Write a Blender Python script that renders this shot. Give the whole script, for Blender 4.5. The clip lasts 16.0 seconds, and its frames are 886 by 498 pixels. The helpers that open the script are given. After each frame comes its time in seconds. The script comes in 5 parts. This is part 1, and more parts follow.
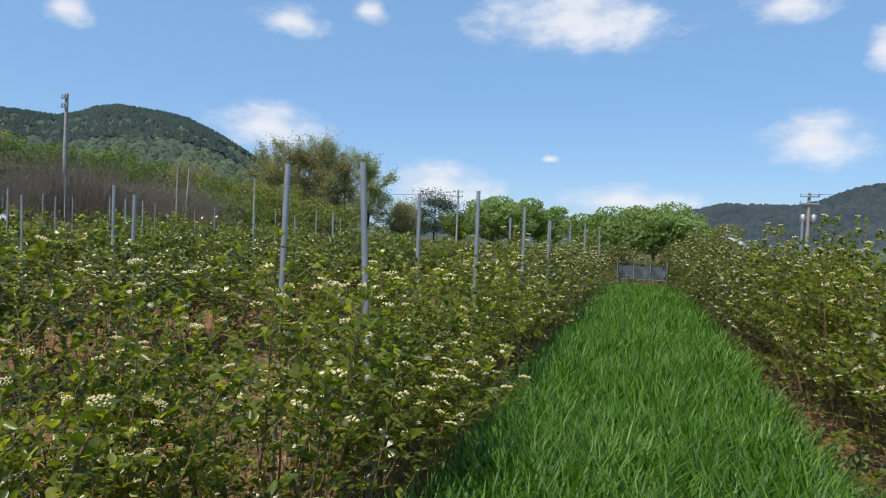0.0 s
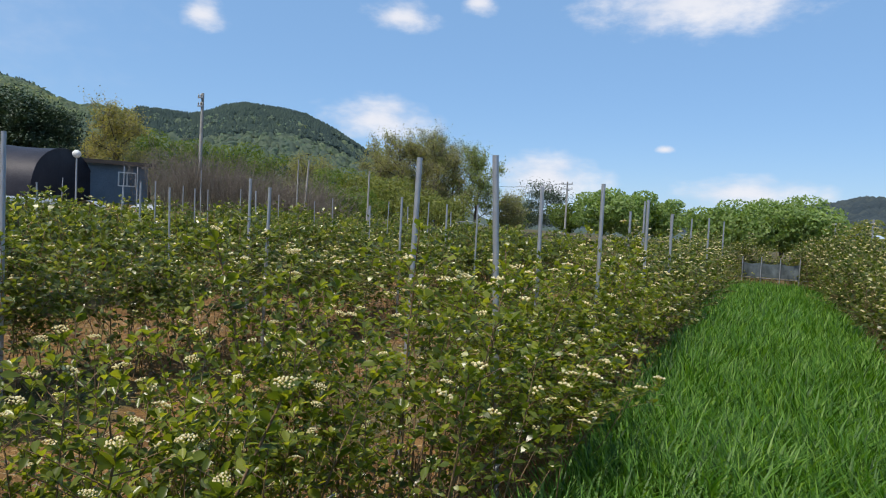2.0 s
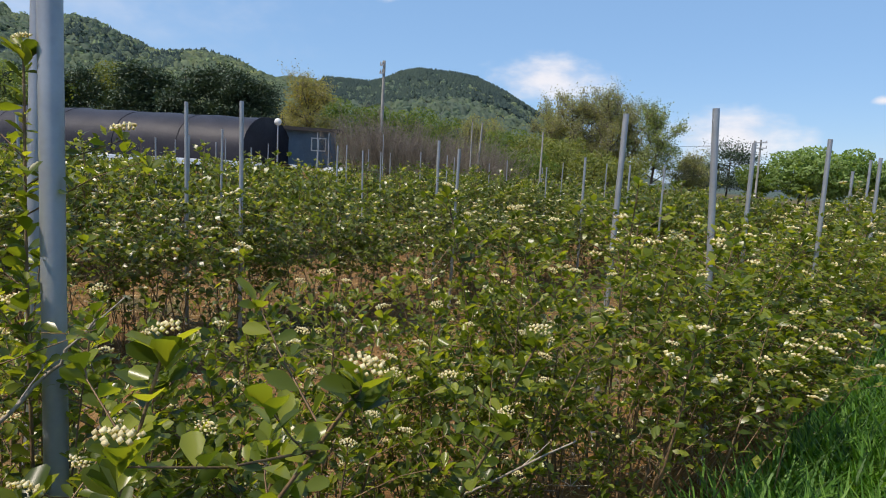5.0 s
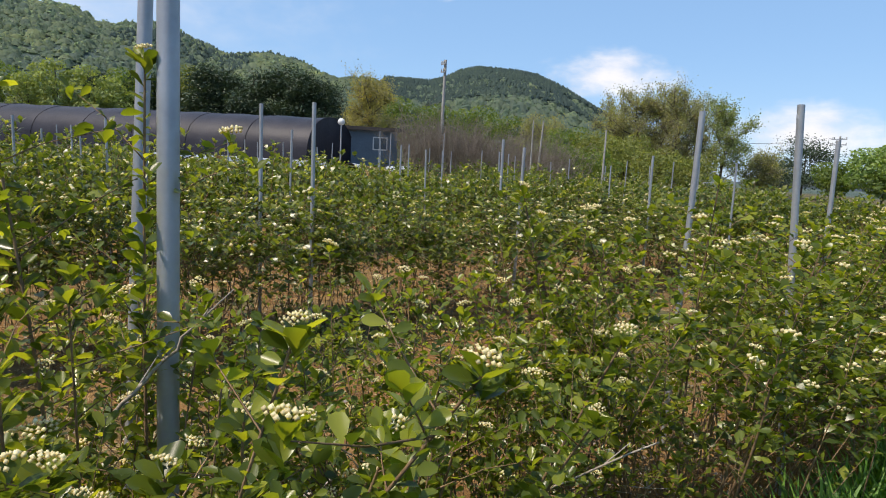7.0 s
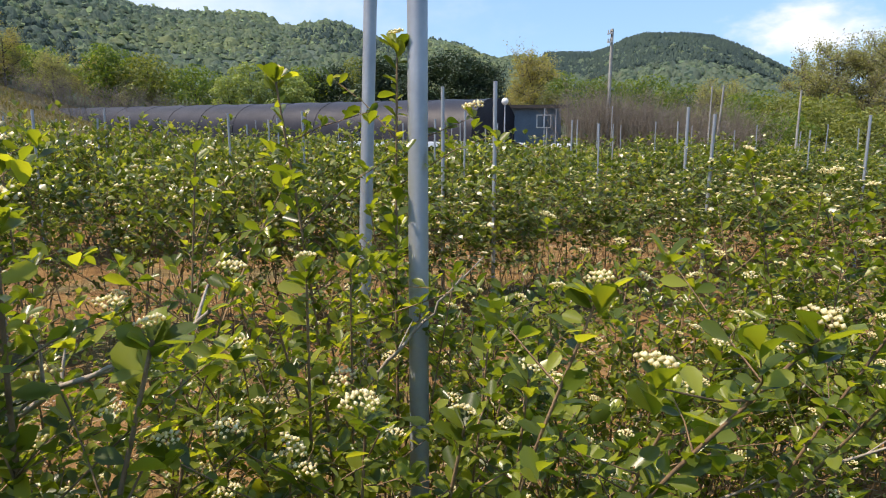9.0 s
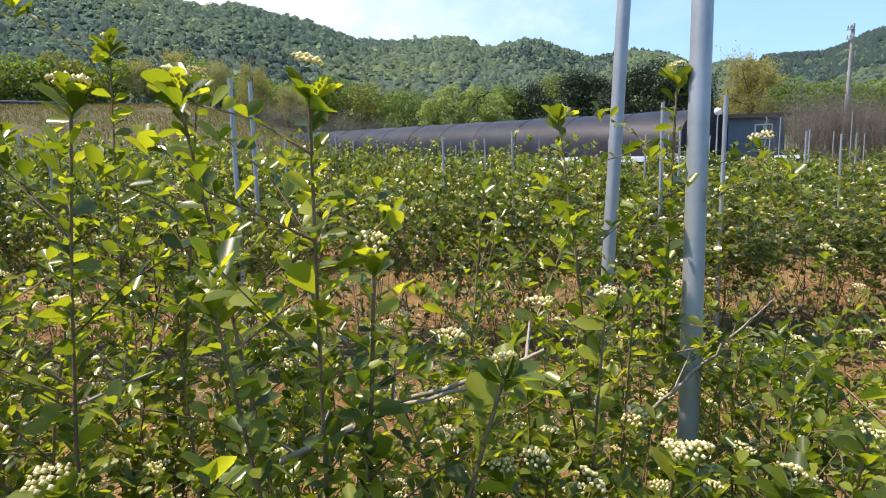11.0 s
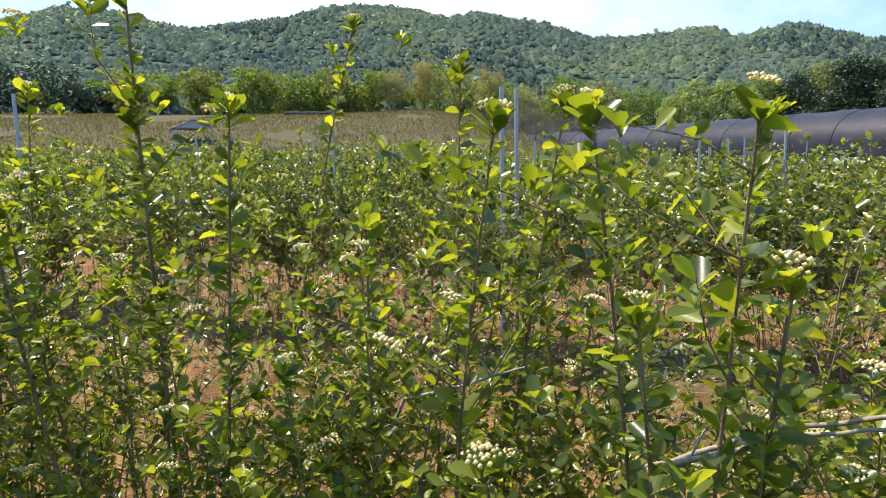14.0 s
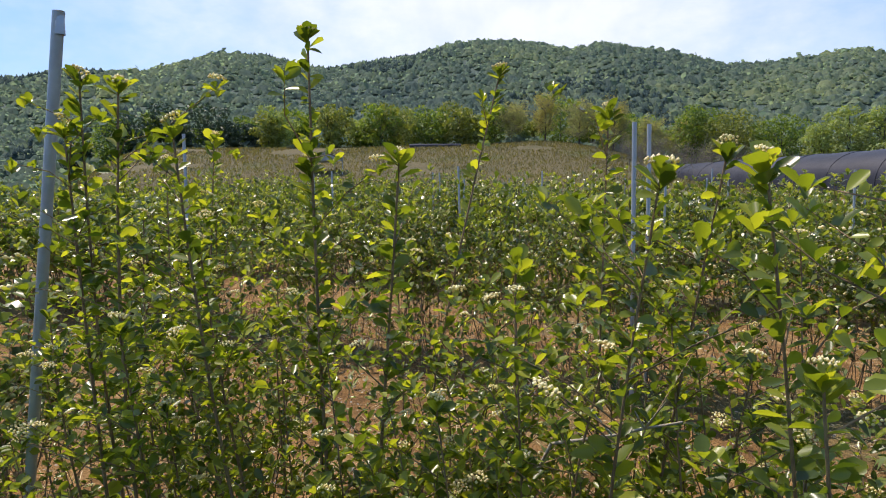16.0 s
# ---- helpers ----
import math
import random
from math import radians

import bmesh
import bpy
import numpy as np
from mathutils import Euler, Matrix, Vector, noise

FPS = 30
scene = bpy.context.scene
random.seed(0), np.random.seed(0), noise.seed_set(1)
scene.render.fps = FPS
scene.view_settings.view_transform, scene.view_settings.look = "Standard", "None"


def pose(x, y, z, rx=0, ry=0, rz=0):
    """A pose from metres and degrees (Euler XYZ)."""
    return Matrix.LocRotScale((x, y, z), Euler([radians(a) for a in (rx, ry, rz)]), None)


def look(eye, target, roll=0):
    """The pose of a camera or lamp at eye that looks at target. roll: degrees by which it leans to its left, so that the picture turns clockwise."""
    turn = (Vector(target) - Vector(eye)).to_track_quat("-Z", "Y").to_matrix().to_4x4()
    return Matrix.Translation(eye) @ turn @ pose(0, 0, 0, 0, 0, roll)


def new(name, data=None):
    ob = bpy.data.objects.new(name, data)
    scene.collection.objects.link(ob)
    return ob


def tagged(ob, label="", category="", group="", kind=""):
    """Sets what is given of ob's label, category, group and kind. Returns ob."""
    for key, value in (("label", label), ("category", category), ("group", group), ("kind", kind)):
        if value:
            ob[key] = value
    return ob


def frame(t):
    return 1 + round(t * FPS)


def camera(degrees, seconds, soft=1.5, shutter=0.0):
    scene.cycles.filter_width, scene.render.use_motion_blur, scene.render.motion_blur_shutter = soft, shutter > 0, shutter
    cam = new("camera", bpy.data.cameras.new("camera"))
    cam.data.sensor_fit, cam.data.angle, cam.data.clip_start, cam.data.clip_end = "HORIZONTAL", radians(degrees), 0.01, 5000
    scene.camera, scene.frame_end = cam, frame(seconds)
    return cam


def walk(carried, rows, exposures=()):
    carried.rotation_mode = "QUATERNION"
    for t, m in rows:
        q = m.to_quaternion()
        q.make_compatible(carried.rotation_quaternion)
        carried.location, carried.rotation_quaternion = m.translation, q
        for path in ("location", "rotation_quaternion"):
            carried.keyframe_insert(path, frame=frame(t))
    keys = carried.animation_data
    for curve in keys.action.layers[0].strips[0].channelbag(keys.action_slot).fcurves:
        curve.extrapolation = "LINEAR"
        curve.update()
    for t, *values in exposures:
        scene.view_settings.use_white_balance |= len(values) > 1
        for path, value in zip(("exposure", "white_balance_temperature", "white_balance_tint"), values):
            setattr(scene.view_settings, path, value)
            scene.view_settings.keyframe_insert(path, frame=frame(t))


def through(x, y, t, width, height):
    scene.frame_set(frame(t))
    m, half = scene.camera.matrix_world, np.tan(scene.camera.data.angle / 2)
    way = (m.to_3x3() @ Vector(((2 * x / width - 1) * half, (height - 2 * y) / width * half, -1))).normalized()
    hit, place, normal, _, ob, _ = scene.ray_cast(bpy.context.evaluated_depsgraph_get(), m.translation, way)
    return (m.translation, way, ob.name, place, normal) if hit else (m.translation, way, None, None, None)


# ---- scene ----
cam = camera(71.6, 16.0, soft=1.0, shutter=0.08)
PATH = [
    (0, (0.796, 0.773, 1.861), (0.13, 2.657, 1.805), 2.2),
    (0.5, (0.738, 0.769, 1.855), (-0.052, 2.606, 1.802), 2.2),
    (1, (0.704, 0.731, 1.86), (-0.178, 2.526, 1.8), 2.8),
    (1.5, (0.672, 0.714, 1.856), (-0.279, 2.472, 1.775), 3.3),
    (2, (0.646, 0.71, 1.861), (-0.329, 2.454, 1.765), 2.8),
    (2.5, (0.625, 0.669, 1.864), (-0.4, 2.383, 1.762), 2.8),
    (3, (0.602, 0.627, 1.872), (-0.52, 2.278, 1.763), 2.5),
    (3.5, (0.569, 0.6, 1.858), (-0.652, 2.179, 1.734), 2.5),
    (4, (0.54, 0.574, 1.836), (-0.751, 2.092, 1.661), 2.2),
    (4.5, (0.5, 0.558, 1.825), (-0.847, 2.02, 1.608), 2.5),
    (7, (0.452, 0.459, 1.824), (-1.065, 1.737, 1.568), 2.7),
    (7.5, (0.442, 0.439, 1.82), (-1.113, 1.668, 1.554), 2.5),
    (8, (0.419, 0.407, 1.816), (-1.19, 1.56, 1.534), 1.8),
    (8.5, (0.395, 0.363, 1.82), (-1.283, 1.408, 1.516), 0.6),
    (9, (0.36, 0.278, 1.794), (-1.427, 1.113, 1.461), -0.1),
    (9.5, (0.318, 0.189, 1.801), (-1.544, 0.815, 1.428), 0.2),
    (9.7, (0.304, 0.161, 1.806), (-1.58, 0.72, 1.434), 0.0),
    (11.8, (0.345, -0.002, 1.864), (-1.639, 0.056, 1.619), -0.8),
    (12, (0.346, -0.03, 1.866), (-1.638, -0.03, 1.617), -0.6),
    (12.5, (0.354, -0.076, 1.874), (-1.624, -0.229, 1.627), -0.6),
    (13, (0.363, -0.113, 1.881), (-1.607, -0.37, 1.644), -0.1),
    (13.5, (0.38, -0.168, 1.878), (-1.576, -0.514, 1.643), -0.1),
    (14, (0.379, -0.215, 1.878), (-1.547, -0.689, 1.618), -1.2),
    (14.5, (0.387, -0.218, 1.891), (-1.511, -0.796, 1.634), -1.1),
    (15, (0.404, -0.233, 1.899), (-1.469, -0.899, 1.679), -0.9),
    (15.5, (0.415, -0.253, 1.913), (-1.423, -1.02, 1.737), -0.9),
    (16, (0.452, -0.281, 1.921), (-1.36, -1.114, 1.765), -0.7),
]
walk(cam, [(t, look(eye, target, roll)) for t, eye, target, roll in PATH],
     exposures=[(0.0, 0.08, 6450, 12), (4.5, 0.12, 6700, 15), (7.0, 0.32, 6900, 15), (8.0, 0.38, 7000, 16), (9.5, 0.74, 7050, 17), (12.0, 0.85, 6650, 14), (15.0, 0.89, 6620, 17), (16.0, 0.49, 6700, 18)])

# ---- light and air ----
SUN_AZ, SUN_EL = 168.0, 60.0      # degrees to the left of the aisle, and above the horizon
world = bpy.data.worlds.new("sky_world")
scene.world = world
world.use_nodes = True
wn = world.node_tree.nodes
sky = wn.new("ShaderNodeTexSky")
sky.sky_type, sky.sun_disc = "NISHITA", False
sky.sun_elevation, sky.sun_rotation = radians(SUN_EL), radians(360 - SUN_AZ)
sky.altitude = 900
sky.air_density, sky.dust_density, sky.ozone_density = 1.0, 1.1, 2.5
tone = wn.new("ShaderNodeHueSaturation")
tone.inputs["Saturation"].default_value, tone.inputs["Value"].default_value = 1.15, 1.10
world.node_tree.links.new(sky.outputs[0], tone.inputs["Color"])
milk = wn.new("ShaderNodeMix")        # thin even haze of a spring day
milk.data_type = "RGBA"
milk.inputs[0].default_value, milk.inputs[7].default_value = 0.64, (1.75, 3.25, 5.3, 1)
world.node_tree.links.new(tone.outputs[0], milk.inputs[6])
world.node_tree.links.new(milk.outputs[2], wn["Background"].inputs[0])
wn["Background"].inputs[1].default_value = 0.14
sun = new("sun", bpy.data.lights.new("sun", "SUN"))
sun.data.energy, sun.data.angle, sun.data.color = 4.3, radians(0.55), (1.0, 0.93, 0.80)
sun_way = Vector((-math.sin(radians(SUN_AZ)) * math.cos(radians(SUN_EL)), math.cos(radians(SUN_AZ)) * math.cos(radians(SUN_EL)), math.sin(radians(SUN_EL))))
sun.matrix_world = look(sun_way * 60, (0, 0, 0))
RNG = np.random.default_rng(7)


# ---- materials ----
def nodes_of(name):
    m = bpy.data.materials.new(name)
    m.use_nodes = True
    n, l = m.node_tree.nodes, m.node_tree.links
    return m, n, l, n["Principled BSDF"]


def ramp(n, stops):
    r = n.new("ShaderNodeValToRGB")
    e = r.color_ramp.elements
    while len(e) < len(stops):
        e.new(0.5)
    for item, (p, c) in zip(e, stops):
        item.position, item.color = p, (*c, 1)
    return r


def noise_tex(n, l, scale, detail=5, rough=0.6, coord="Object"):
    tc = n.new("ShaderNodeTexCoord")
    t = n.new("ShaderNodeTexNoise")
    t.inputs["Scale"].default_value, t.inputs["Detail"].default_value, t.inputs["Roughness"].default_value = scale, detail, rough
    l.new(tc.outputs[coord], t.inputs["Vector"])
    return t


def mixed(n, l, fac, a, b, kind="MIX"):
    m = n.new("ShaderNodeMix")
    m.data_type, m.blend_type = "RGBA", kind
    for socket, value in ((m.inputs[0], fac), (m.inputs[6], a), (m.inputs[7], b)):
        if isinstance(value, (int, float)):
            socket.default_value = value
        elif isinstance(value, tuple):
            socket.default_value = (*value, 1)
        else:
            l.new(value, socket)
    return m.outputs[2]


def bump(n, l, b, height, strength, distance):
    k = n.new("ShaderNodeBump")
    k.inputs["Strength"].default_value, k.inputs["Distance"].default_value = strength, distance
    l.new(height, k.inputs["Height"])
    l.new(k.outputs[0], b.inputs["Normal"])


def surface(name, dark, light, scale, rough=0.8, metal=0.0, fine=40.0, relief=0.3, depth=0.01, spread=(0.3, 0.7), gloss=0.5, grain=0.72):
    """Two scales of noise between a darker and a lighter tone, with fine relief."""
    m, n, l, b = nodes_of(name)
    big, small = noise_tex(n, l, scale), noise_tex(n, l, scale * fine, 3)
    r = ramp(n, [(spread[0], dark), (spread[1], light)])
    l.new(big.outputs[0], r.inputs[0])
    s = ramp(n, [(0.3, (grain, grain, grain)), (0.7, (1.0, 1.0, 1.0))])
    l.new(small.outputs[0], s.inputs[0])
    l.new(mixed(n, l, 1.0, r.outputs[0], s.outputs[0], "MULTIPLY"), b.inputs["Base Color"])
    b.inputs["Roughness"].default_value, b.inputs["Metallic"].default_value = rough, metal
    b.inputs["Specular IOR Level"].default_value = gloss
    bump(n, l, b, small.outputs[0], relief, depth)
    return m


def foliage(name, tones, rough=0.45, glow=0.45, patch=0.0, sheen=0.5, through=(2.2, 2.1, 0.6), relief=0.0, share=0.55):
    """Leaves: tone varies leaf by leaf, and light passes through."""
    m, n, l, b = nodes_of(name)
    geo = n.new("ShaderNodeNewGeometry")
    r = ramp(n, [(i / (len(tones) - 1), c) for i, c in enumerate(tones)])
    value = geo.outputs["Random Per Island"]
    if patch:
        big = noise_tex(n, l, patch, 3)
        mm = n.new("ShaderNodeMath")
        mm.operation = "MULTIPLY_ADD"
        mm.inputs[1].default_value = 1.0 - share
        l.new(value, mm.inputs[0])
        k = n.new("ShaderNodeMapRange")
        k.inputs[1].default_value, k.inputs[2].default_value, k.inputs[4].default_value = 0.32, 0.68, share
        l.new(big.outputs[0], k.inputs[0])
        l.new(k.outputs[0], mm.inputs[2])
        value = mm.outputs[0]
    l.new(value, r.inputs[0])
    l.new(r.outputs[0], b.inputs["Base Color"])
    b.inputs["Roughness"].default_value = rough
    b.inputs["Specular IOR Level"].default_value = sheen
    t = n.new("ShaderNodeBsdfTranslucent")
    l.new(mixed(n, l, 1.0, r.outputs[0], through, "MULTIPLY"), t.inputs[0])
    if relief:
        bump(n, l, b, noise_tex(n, l, 1.6, 6, 0.7).outputs[0], 1.0, relief)
    mix = n.new("ShaderNodeMixShader")
    mix.inputs[0].default_value = glow
    l.new(b.outputs[0], mix.inputs[1])
    l.new(t.outputs[0], mix.inputs[2])
    l.new(mix.outputs[0], n["Material Output"].inputs[0])
    return m


LEAF = foliage("aronia_leaf", [(0.046, 0.072, 0.013), (0.098, 0.133, 0.019), (0.163, 0.198, 0.029), (0.285, 0.305, 0.046)], 0.30, 0.50, sheen=0.45, through=(2.2, 2.05, 0.5))
LEAF_FAR = foliage("aronia_leaf_mass", [(0.032, 0.050, 0.014), (0.070, 0.099, 0.022), (0.128, 0.160, 0.037), (0.30, 0.305, 0.09)], 0.32, 0.46, 0.35, share=0.2)
BLOSSOM = foliage("cream_blossom", [(0.48, 0.41, 0.23), (0.62, 0.55, 0.34), (0.74, 0.69, 0.50)], 0.6, 0.25)
DEADWOOD = surface("pale_dead_wood", (0.26, 0.21, 0.16), (0.44, 0.38, 0.31), 12, 0.85, fine=8)
STEM = surface("brown_stem", (0.150, 0.088, 0.045), (0.33, 0.215, 0.115), 9, 0.85, fine=8)
GRASS = foliage("rye_blade", [(0.020, 0.062, 0.008), (0.052, 0.142, 0.014), (0.098, 0.215, 0.028), (0.18, 0.31, 0.055)], 0.5, 0.42, sheen=0.35)
WEED = foliage("weed_leaf", [(0.05, 0.085, 0.015), (0.10, 0.14, 0.03), (0.20, 0.20, 0.06)], 0.6, 0.35)
STRAW = foliage("dry_straw", [(0.30, 0.22, 0.12), (0.42, 0.33, 0.19), (0.52, 0.44, 0.29)], 0.8, 0.2)
HAY = foliage("meadow_hay", [(0.088, 0.078, 0.037), (0.122, 0.105, 0.052), (0.088, 0.100, 0.038)], 0.85, 0.3, 0.12)
ZINC = surface("galvanised_steel", (0.33, 0.345, 0.375), (0.42, 0.435, 0.465), 6, 0.46, 0.5, fine=9, relief=0.02, depth=0.001, grain=0.93)
CONCRETE = surface("weathered_concrete", (0.30, 0.29, 0.27), (0.44, 0.42, 0.39), 3, 0.9, fine=14)
FILM = surface("black_shade_film", (0.016, 0.016, 0.024), (0.036, 0.035, 0.047), 0.8, 0.50, fine=16, relief=0.35, depth=0.03, gloss=0.24)
BLUEWALL = surface("blue_grey_panel", (0.115, 0.165, 0.225), (0.155, 0.215, 0.275), 1.5, 0.6, fine=10)
ROOFING = surface("dark_roofing", (0.055, 0.045, 0.04), (0.10, 0.08, 0.07), 2, 0.85)
WHITE = surface("white_paint", (0.70, 0.70, 0.68), (0.82, 0.82, 0.80), 4, 0.5, fine=10)
MULCH = surface("silver_mulch_film", (0.36, 0.38, 0.40), (0.62, 0.64, 0.66), 2.5, 0.35, fine=10, relief=0.6, depth=0.03)
BARK = surface("tree_bark", (0.05, 0.04, 0.032), (0.14, 0.11, 0.085), 2.5, 0.9, fine=8)
GREYCLOTH = surface("grey_cover_cloth", (0.13, 0.135, 0.13), (0.22, 0.225, 0.22), 1.2, 0.6, fine=10)
BLUENET = surface("blue_grey_net", (0.045, 0.065, 0.075), (0.12, 0.15, 0.165), 5, 0.7, fine=12)
PALECLOTH = surface("pale_grey_cover", (0.36, 0.37, 0.38), (0.50, 0.51, 0.52), 1.2, 0.6, fine=10)
POLYTHENE = surface("pale_polythene", (0.42, 0.52, 0.56), (0.62, 0.70, 0.73), 1.2, 0.35, fine=10)
TWIG = foliage("bare_twig", [(0.13, 0.108, 0.088), (0.19, 0.160, 0.132), (0.27, 0.235, 0.195)], 0.85, 0.1)
BROADLEAF = foliage("broadleaf_crown", [(0.060, 0.105, 0.022), (0.10, 0.150, 0.032), (0.15, 0.195, 0.045)], 0.6, 0.45)
FRESHLEAF = foliage("fresh_spring_crown", [(0.105, 0.170, 0.052), (0.165, 0.245, 0.078), (0.235, 0.315, 0.110)], 0.6, 0.4)
YELLOWLEAF = foliage("yellow_green_crown", [(0.09, 0.118, 0.026), (0.150, 0.175, 0.042), (0.215, 0.225, 0.062)], 0.65, 0.35)
OCHRELEAF = foliage("ochre_spring_crown", [(0.19, 0.175, 0.085), (0.255, 0.235, 0.110), (0.295, 0.28, 0.13)], 0.7, 0.45)
BUDLEAF = foliage("budding_crown", [(0.185, 0.185, 0.125), (0.245, 0.245, 0.155), (0.265, 0.29, 0.165)], 0.75, 0.5)
PINELEAF = foliage("pine_needle", [(0.026, 0.050, 0.030), (0.040, 0.070, 0.040), (0.060, 0.095, 0.050)], 0.6, 0.12)
SILVERLEAF = foliage("willow_crown", [(0.14, 0.18, 0.06), (0.20, 0.25, 0.09), (0.26, 0.31, 0.12)], 0.65, 0.35)
# the pale blue-grey of haze is mixed into these leaf tones
HAZED_FOREST = foliage("hazed_hill_forest", [(0.105, 0.150, 0.150), (0.165, 0.218, 0.182), (0.215, 0.268, 0.188), (0.315, 0.352, 0.190)], 0.95, 0.54, 0.018, 0.05, (1.4, 1.5, 1.1), 0.5)

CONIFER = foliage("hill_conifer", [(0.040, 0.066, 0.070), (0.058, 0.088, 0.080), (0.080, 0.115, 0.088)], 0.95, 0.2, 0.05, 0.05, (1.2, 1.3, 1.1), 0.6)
# blue of the air over that distance is put into the tones
HAZED_FARWOOD = foliage("hazed_mountain_woods", [(0.040, 0.058, 0.072), (0.064, 0.085, 0.094), (0.095, 0.112, 0.098)], 0.95, 0.25, 0.004, 0.05, (1.2, 1.3, 1.1))


def ground_material():
    m, n, l, b = nodes_of("field_ground")
    tc = n.new("ShaderNodeTexCoord")
    big, mid, fine = noise_tex(n, l, 0.45, 6), noise_tex(n, l, 3.5, 6), noise_tex(n, l, 45, 4)
    soil = ramp(n, [(0.28, (0.115, 0.058, 0.022)), (0.5, (0.265, 0.142, 0.050)), (0.72, (0.40, 0.245, 0.100))])
    l.new(mid.outputs[0], soil.inputs[0])
    weeds = ramp(n, [(0.52, (0, 0, 0)), (0.64, (1, 1, 1))])
    l.new(big.outputs[0], weeds.inputs[0])
    soil2 = mixed(n, l, weeds.outputs[0], soil.outputs[0], (0.13, 0.125, 0.055))
    meadow = ramp(n, [(0.3, (0.080, 0.080, 0.034)), (0.5, (0.135, 0.108, 0.054)), (0.7, (0.095, 0.105, 0.038))])
    l.new(noise_tex(n, l, 0.12, 6).outputs[0], meadow.inputs[0])
    sep = n.new("ShaderNodeVectorMath")
    sep.operation = "LENGTH"
    l.new(tc.outputs["Object"], sep.inputs[0])
    far1, far2 = n.new("ShaderNodeMapRange"), n.new("ShaderNodeMapRange")
    far1.inputs[1].default_value, far1.inputs[2].default_value = 26, 38
    far2.inputs[1].default_value, far2.inputs[2].default_value = 92, 105
    l.new(sep.outputs["Value"], far1.inputs[0])
    l.new(sep.outputs["Value"], far2.inputs[0])
    c = mixed(n, l, far1.outputs[0], soil2, meadow.outputs[0])
    # hill floor tones likewise raised and cooled, for haze
    wood = ramp(n, [(0.36, (0.055, 0.085, 0.080)), (0.5, (0.085, 0.118, 0.095)), (0.64, (0.125, 0.150, 0.100))])
    l.new(noise_tex(n, l, 0.016, 9, 0.75).outputs[0], wood.inputs[0])
    c = mixed(n, l, far2.outputs[0], c, wood.outputs[0])
    far3 = n.new("ShaderNodeMapRange")
    far3.inputs[1].default_value, far3.inputs[2].default_value = 560, 680
    l.new(sep.outputs["Value"], far3.inputs[0])
    # farthest ground turns blue here, aerial haze put into its colour
    haze_blue = ramp(n, [(0.36, (0.034, 0.050, 0.064)), (0.5, (0.050, 0.068, 0.080)), (0.64, (0.074, 0.092, 0.088))])
    l.new(noise_tex(n, l, 0.006, 9, 0.75).outputs[0], haze_blue.inputs[0])
    c = mixed(n, l, far3.outputs[0], c, haze_blue.outputs[0])
    g = ramp(n, [(0.3, (0.65, 0.65, 0.65)), (0.7, (1, 1, 1))])
    l.new(fine.outputs[0], g.inputs[0])
    l.new(mixed(n, l, 1.0, c, g.outputs[0], "MULTIPLY"), b.inputs["Base Color"])
    b.inputs["Roughness"].default_value = 0.95
    b.inputs["Specular IOR Level"].default_value = 0.2
    bump(n, l, b, fine.outputs[0], 1.0, 0.035)
    return m


SOIL = ground_material()


def cloud_material(name="cloud_white", most=0.90, gain=1.25, lift=0.80):
    m, n, l, b = nodes_of(name)
    n.remove(b)
    tc = n.new("ShaderNodeTexCoord")
    shape = n.new("ShaderNodeVectorMath")
    shape.operation = "LENGTH"
    centre = n.new("ShaderNodeVectorMath")
    centre.operation = "SUBTRACT"
    centre.inputs[1].default_value = (0.5, 0.5, 0.0)
    l.new(tc.outputs["Generated"], centre.inputs[0])
    flat = n.new("ShaderNodeVectorMath")
    flat.operation = "MULTIPLY"
    flat.inputs[1].default_value = (1, 1, 0)
    l.new(centre.outputs[0], flat.inputs[0])
    l.new(flat.outputs[0], shape.inputs[0])
    puff = noise_tex(n, l, 0.008, 9, 0.58)
    drawn = n.new("ShaderNodeMapping")
    drawn.inputs["Scale"].default_value = (0.62, 1.25, 1.0)
    l.new(tc.outputs["Object"], drawn.inputs["Vector"])
    l.new(drawn.outputs[0], puff.inputs["Vector"])
    wisp = noise_tex(n, l, 0.0035, 4, 0.5)
    a = n.new("ShaderNodeMath")
    a.operation = "MULTIPLY_ADD"
    a.inputs[1].default_value = -2.0
    a.inputs[2].default_value = lift
    l.new(shape.outputs["Value"], a.inputs[0])
    s = n.new("ShaderNodeMath")
    s.operation = "MULTIPLY_ADD"
    s.inputs[1].default_value = gain
    l.new(puff.outputs[0], s.inputs[0])
    l.new(a.outputs[0], s.inputs[2])
    dens = n.new("ShaderNodeMapRange")
    dens.interpolation_type = "SMOOTHSTEP"
    dens.inputs[1].default_value, dens.inputs[2].default_value, dens.inputs[4].default_value = 0.58, 1.38, most
    l.new(s.outputs[0], dens.inputs[0])
    e = n.new("ShaderNodeEmission")
    tone = ramp(n, [(0.35, (0.83, 0.87, 0.94)), (0.6, (1.0, 1.0, 1.0))])
    l.new(wisp.outputs[0], tone.inputs[0])
    l.new(tone.outputs[0], e.inputs[0])
    e.inputs[1].default_value = 0.90
    t, mix = n.new("ShaderNodeBsdfTransparent"), n.new("ShaderNodeMixShader")
    l.new(dens.outputs[0], mix.inputs[0])
    l.new(t.outputs[0], mix.inputs[1])
    l.new(e.outputs[0], mix.inputs[2])
    l.new(mix.outputs[0], n["Material Output"].inputs[0])
    return m


CLOUD = cloud_material()
# thin emission that stands for white haze and sun glare in the sky
VEIL = cloud_material("sky_haze_veil", 0.64, 0.40, 1.22)


